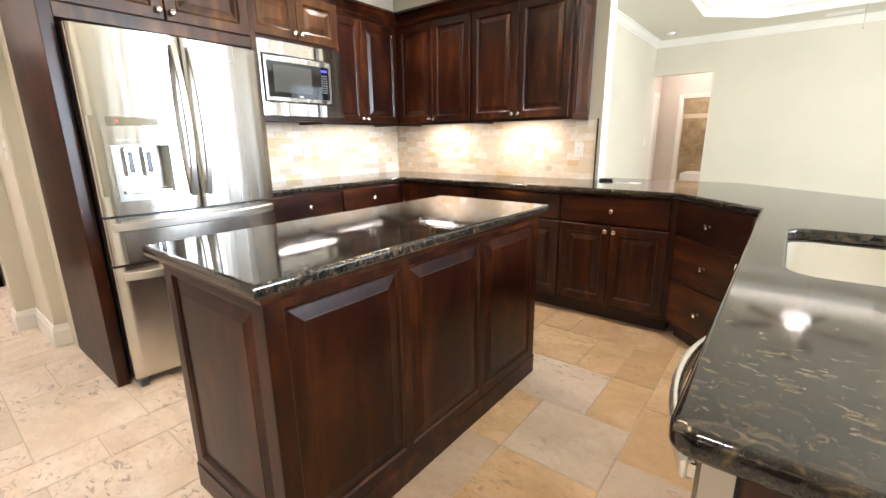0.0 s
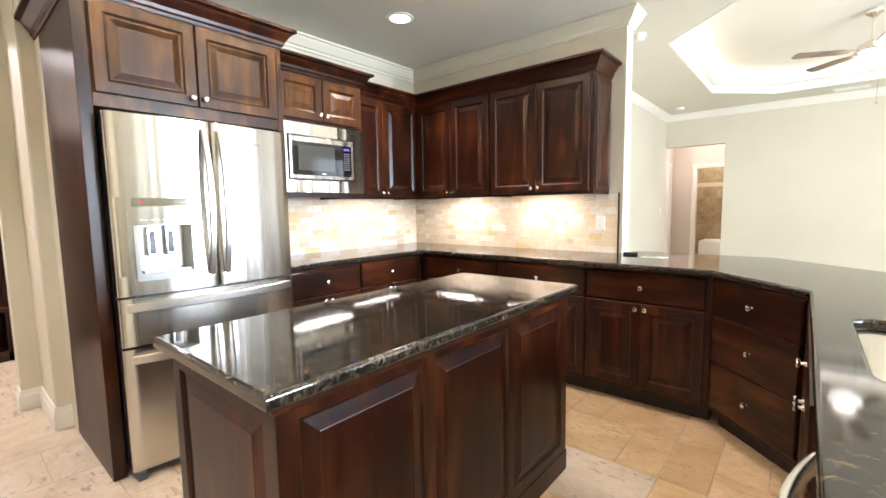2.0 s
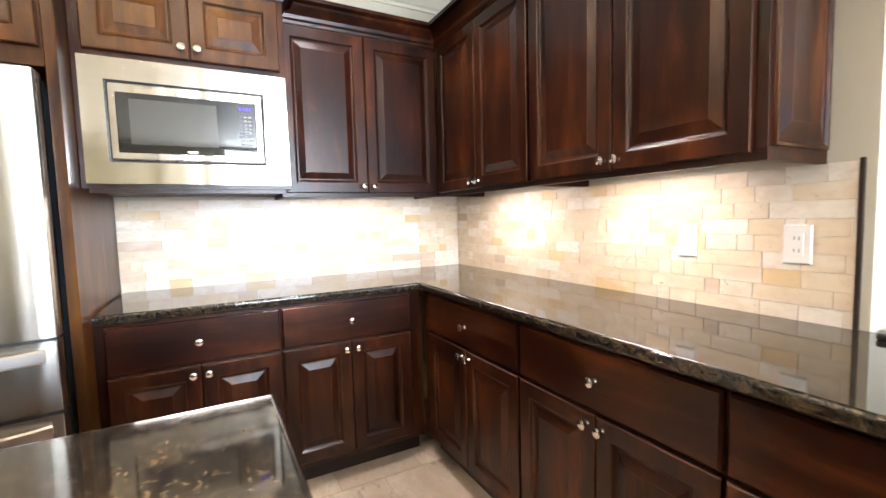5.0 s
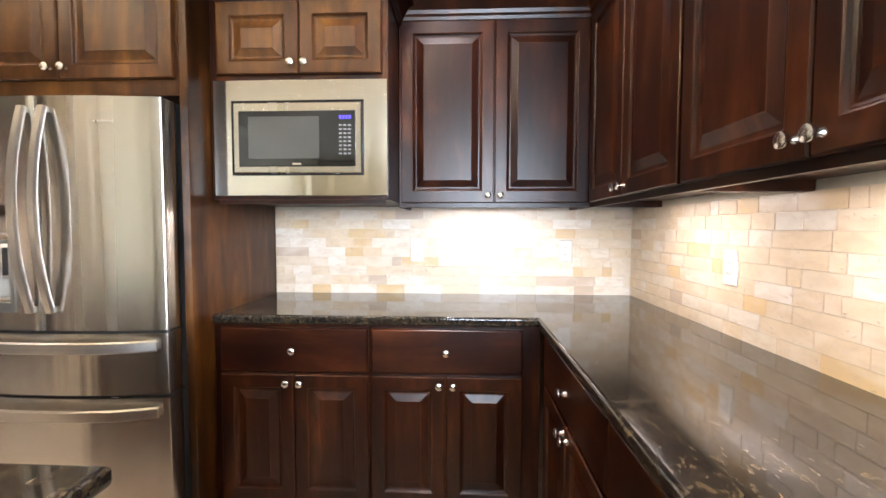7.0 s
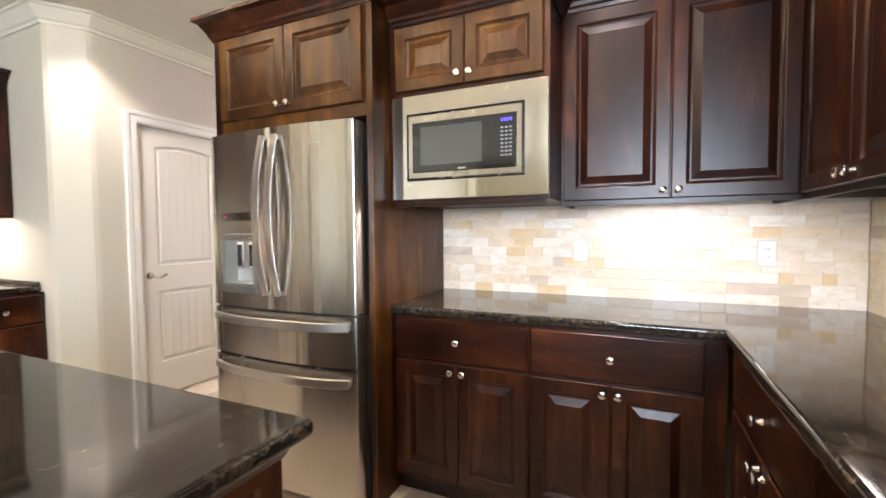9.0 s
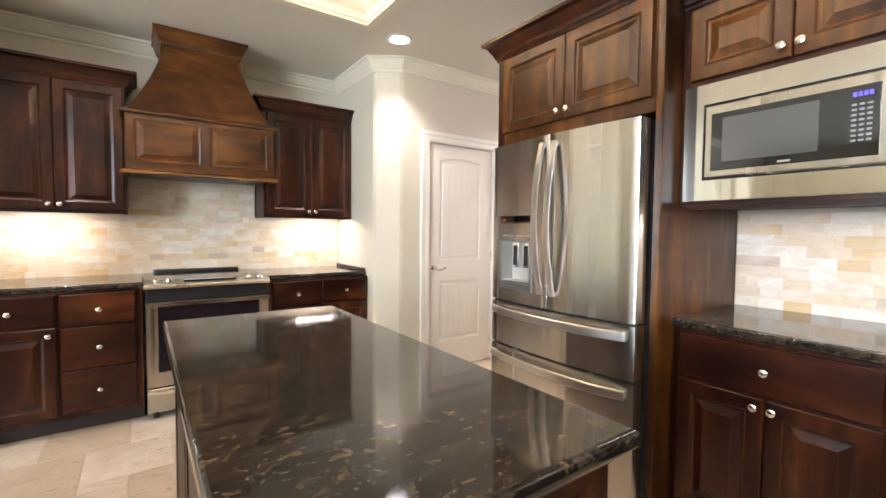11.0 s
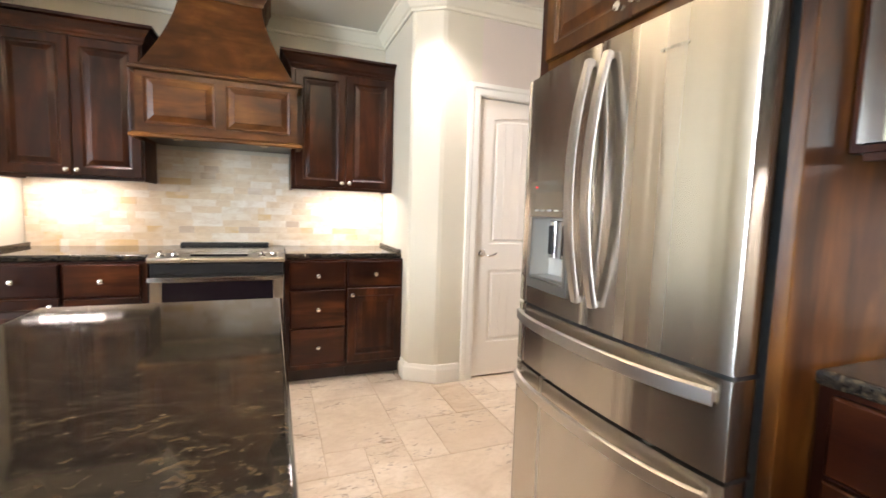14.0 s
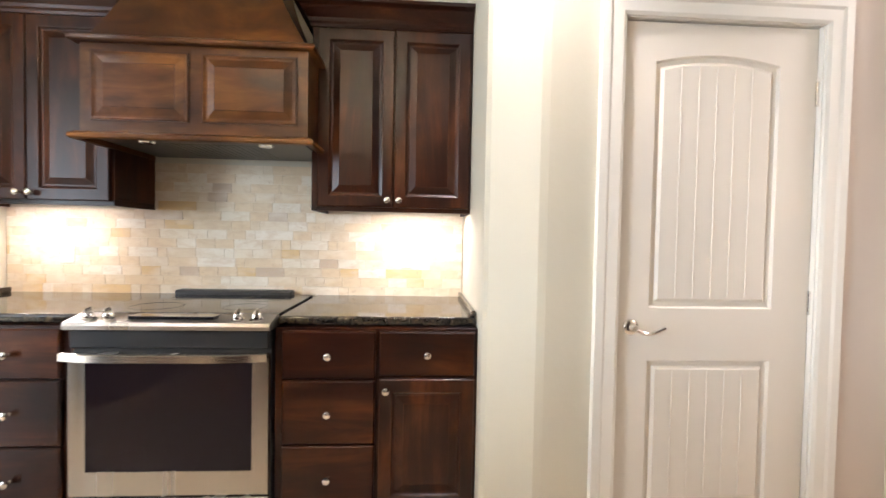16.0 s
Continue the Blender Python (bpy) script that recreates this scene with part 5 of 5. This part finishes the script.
lamp("back_hall_fill", "AREA", 14, pose(-1.7, 10.8, 2.80), WARM, 0.3)
lamp("mudroom_fill", "AREA", 38, pose(-5.0, 0.8, 2.64), NEUT, 0.4)

# ---- tiles, last ----
BATHSTONE = travertine("bath_stone", [(0.30, 0.22, 0.11), (0.42, 0.32, 0.17), (0.52, 0.42, 0.25), (0.26, 0.18, 0.09)], 0.4, 1.5, 0.5)


def tile_mesh(name, w, h, d, ch, mat, flat=False):
    bm = bmesh.new()
    loops(bm, 0, w, 0, h, 0, [(0, 0), (0, d - ch), (ch, d)])
    if flat:
        bm.transform(Matrix(((1, 0, 0, 0), (0, 0, 1, 0), (0, -1, 0, -d), (0, 0, 0, 1))))
    bmesh.ops.recalc_face_normals(bm, faces=bm.faces)
    me = bpy.data.meshes.new(name)
    bm.to_mesh(me)
    bm.free()
    me.materials.append(mat)
    return me


big = tile_mesh("tile", 0.396, 0.196, 0.01, 0.003, BATHSTONE)
for r in range(12):
    for c in range(4):
        o = new("tile", big)
        o.parent = stone_wall
        o.matrix_world = pose(-2.48 + c * 0.4 - (0.2 if r % 2 else 0) + 0.2, 12.6, 0.0 + r * 0.2)


o = tile_mesh("tile", 1.56, 0.095, 0.016, 0.004, plaster("pale_border", (0.66, 0.58, 0.42), 0.05))
o = new("tile", o)
o.parent = stone_wall
o.matrix_world = pose(-2.47, 12.6, 1.648)


def splash_stone():
    k = Mat("splash_travertine", 0.3)
    rn = k.rand()
    c = k.ramp(rn, [(0.0, (0.74, 0.62, 0.45)), (0.22, (0.73, 0.63, 0.48)), (0.40, (0.78, 0.70, 0.57)), (0.54, (0.70, 0.52, 0.27)), (0.63, (0.80, 0.74, 0.63)), (0.74, (0.74, 0.61, 0.43)), (0.88, (0.58, 0.47, 0.36)), (0.92, (0.84, 0.79, 0.70))])
    c.node.color_ramp.interpolation = "CONSTANT"
    v = k.coords((1, 1, 2.2))
    cl = k.noise(v, 14, 5, 0.6, 0.8)
    c = k.mix(k.scalar(cl, 0, 0.6, 0.42, 0.72), c, (0.60, 0.46, 0.31))
    c = k.mix(k.scalar(k.noise(v, 6, 2), 0, 0.5, 0.5, 0.75), c, (0.88, 0.83, 0.74))
    vein = k.noise(k.coords((1, 1, 1)), 26, 6, 0.7, 2.4)
    c = k.mix(k.scalar(vein, 0, 0.7, 0.62, 0.69), c, (0.36, 0.25, 0.17))
    k.put("Base Color", c)
    k.bump(cl, 0.1, 0.002)
    return k.m


SPLASH = splash_stone()
SGROUT = plaster("splash_grout", (0.80, 0.73, 0.60), 0.2)
TH, TW = 0.0508, 0.1016
cache = {}
LENGTHS = (0.5, 1.0, 1.0, 1.0, 1.5, 2.0)


def backsplash(name, m, width, z0, rows, label, extra=None):
    """Courses of stone, half bonded, each a child of its backing sheet; extra: (x0, x1, more rows) higher courses."""
    bm = box(bmesh.new(), 0, width, -0.0072, -0.0005, z0, z0 + rows * TH)
    if extra:
        box(bm, extra[0], extra[1], -0.0072, -0.0005, z0 + rows * TH, z0 + (rows + extra[2]) * TH)
    back = structure(name, bm, SGROUT, label, "backsplash")
    back.matrix_world = m
    rng = random.Random(len(name) + int(width * 100))
    for r in range(rows + (extra[2] if extra else 0)):
        a, b = (0, width) if r < rows else extra[:2]
        x = a - rng.random() * TW
        while x < b - 0.004:
            w = TW * rng.choice(LENGTHS)
            x0, x1 = max(x, a), min(x + w, b)
            x += w
            if x1 - x0 < 0.012:
                continue
            wkey = round(x1 - x0 - 0.0014, 3)
            if wkey not in cache:
                cache[wkey] = tile_mesh("tile", wkey, TH - 0.0014, 0.009, 0.0007, SPLASH)
            o = new("tile", cache[wkey])
            o.parent = back
            o.location = (x0 + 0.001, -0.0005 - rng.random() * 0.0012, z0 + r * TH + 0.001)
    return back


backsplash("backsplash_west", pose(WX, 2.58, 0, 0, 0, 90), NY - 2.58 - 0.011, ZC - 0.004, 9, "cream and gold travertine brick tiles, lit from above")
backsplash("backsplash_north", pose(WX + 0.011, NY, 0), -1.352 - WX - 0.011, ZC - 0.004, 9, "cream and gold travertine brick tiles, lit from above")
backsplash("backsplash_south", pose(-0.165, SY, 0, 0, 0, 180), 2.44, ZC - 0.004, 9, "cream and gold travertine brick tiles behind the range", (0.745, 1.67, 5))
bm = box(bmesh.new(), -1.352, -1.342, NY - 0.013, NY - 0.0005, ZC, 1.375)
structure("splash_trim", bm, Mat("bronze_edge", 0.4, 0.8, Base_Color=(0.06, 0.045, 0.035, 1)).m, "dark metal edge strip of the backsplash", "trim")

# floor: stone squares and oblongs on one grid
FS_DARK = travertine("floor_travertine_tan", [(0.50, 0.335, 0.165), (0.62, 0.435, 0.235), (0.71, 0.530, 0.320), (0.45, 0.290, 0.140)], 0.5, 1.0, 0.42)
FS_TAUPE = travertine("floor_travertine_taupe", [(0.43, 0.330, 0.225), (0.51, 0.405, 0.290), (0.58, 0.475, 0.350), (0.40, 0.300, 0.200)], 0.5, 1.0, 0.42)
U = 0.2032
GX, GY = -1.953 - 18 * U, 0.40 - 6 * U
NX, NYC = 34, 34
used = set()
placed = []


def golden(i, j):
    """Cells along the north run and the bar, where most tiles are more golden."""
    return (i > 21 and j > 11) or (i > 16 and j > 18)


def lay(i, j, w, h, dark=False):
    cells = {(i + a, j + b) for a in range(w) for b in range(h)}
    if cells & used or i + w > NX or j + h > NYC:
        return False
    used.update(cells)
    placed.append((i, j, w, h, dark))
    return True


lay(16, 6, 2, 3)
lay(17, 9, 1, 1)
lay(24, 6, 2, 3, True)
lay(23, 16, 2, 2)
lay(23, 20, 1, 2, True)
lay(21, 18, 3, 2)
rng = random.Random(4)
SIZES = [(3, 2), (2, 3), (2, 2), (2, 2), (2, 1), (1, 2), (1, 1)]
for j in range(NYC):
    for i in range(NX):
        if (i, j) in used:
            continue
        opts = SIZES[:6]
        rng.shuffle(opts)
        for w, h in opts + [(1, 1)]:
            if lay(i, j, w, h, rng.random() < (0.88 if golden(i, j) else 0.12)):
                break
fl = bpy.data.objects["floor"]
fcache = {}
rest = bmesh.new()
for i, j, w, h, dark in placed:
    x, y = GX + i * U, GY + j * U
    if x + w * U < -6.0 or y > 4.6 or y + h * U < -0.62 or x > 0.3:
        continue
    near = -4.3 < x < 0.2 and -0.1 < y + h * U and y < 4.0
    if near:
        key = (w, h, dark, golden(i, j))
        if key not in fcache:
            fcache[key] = tile_mesh("tile", w * U - 0.005, h * U - 0.005, 0.0085, 0.0025, (FS_DARK if key[3] else FS_TAUPE) if dark else FLOOR_STONE, True)
        o = new("tile", fcache[key])
        o.parent = fl
        o.location = (x + 0.003, y + 0.003, -rng.random() * 0.0012)
    else:
        box(rest, x + 0.003, x + w * U - 0.003, y + 0.003, y + h * U - 0.003, -0.01, 0.0)
ob = part("tile_field", rest, FLOOR_STONE, fl)
ob["kind"] = "stuff"
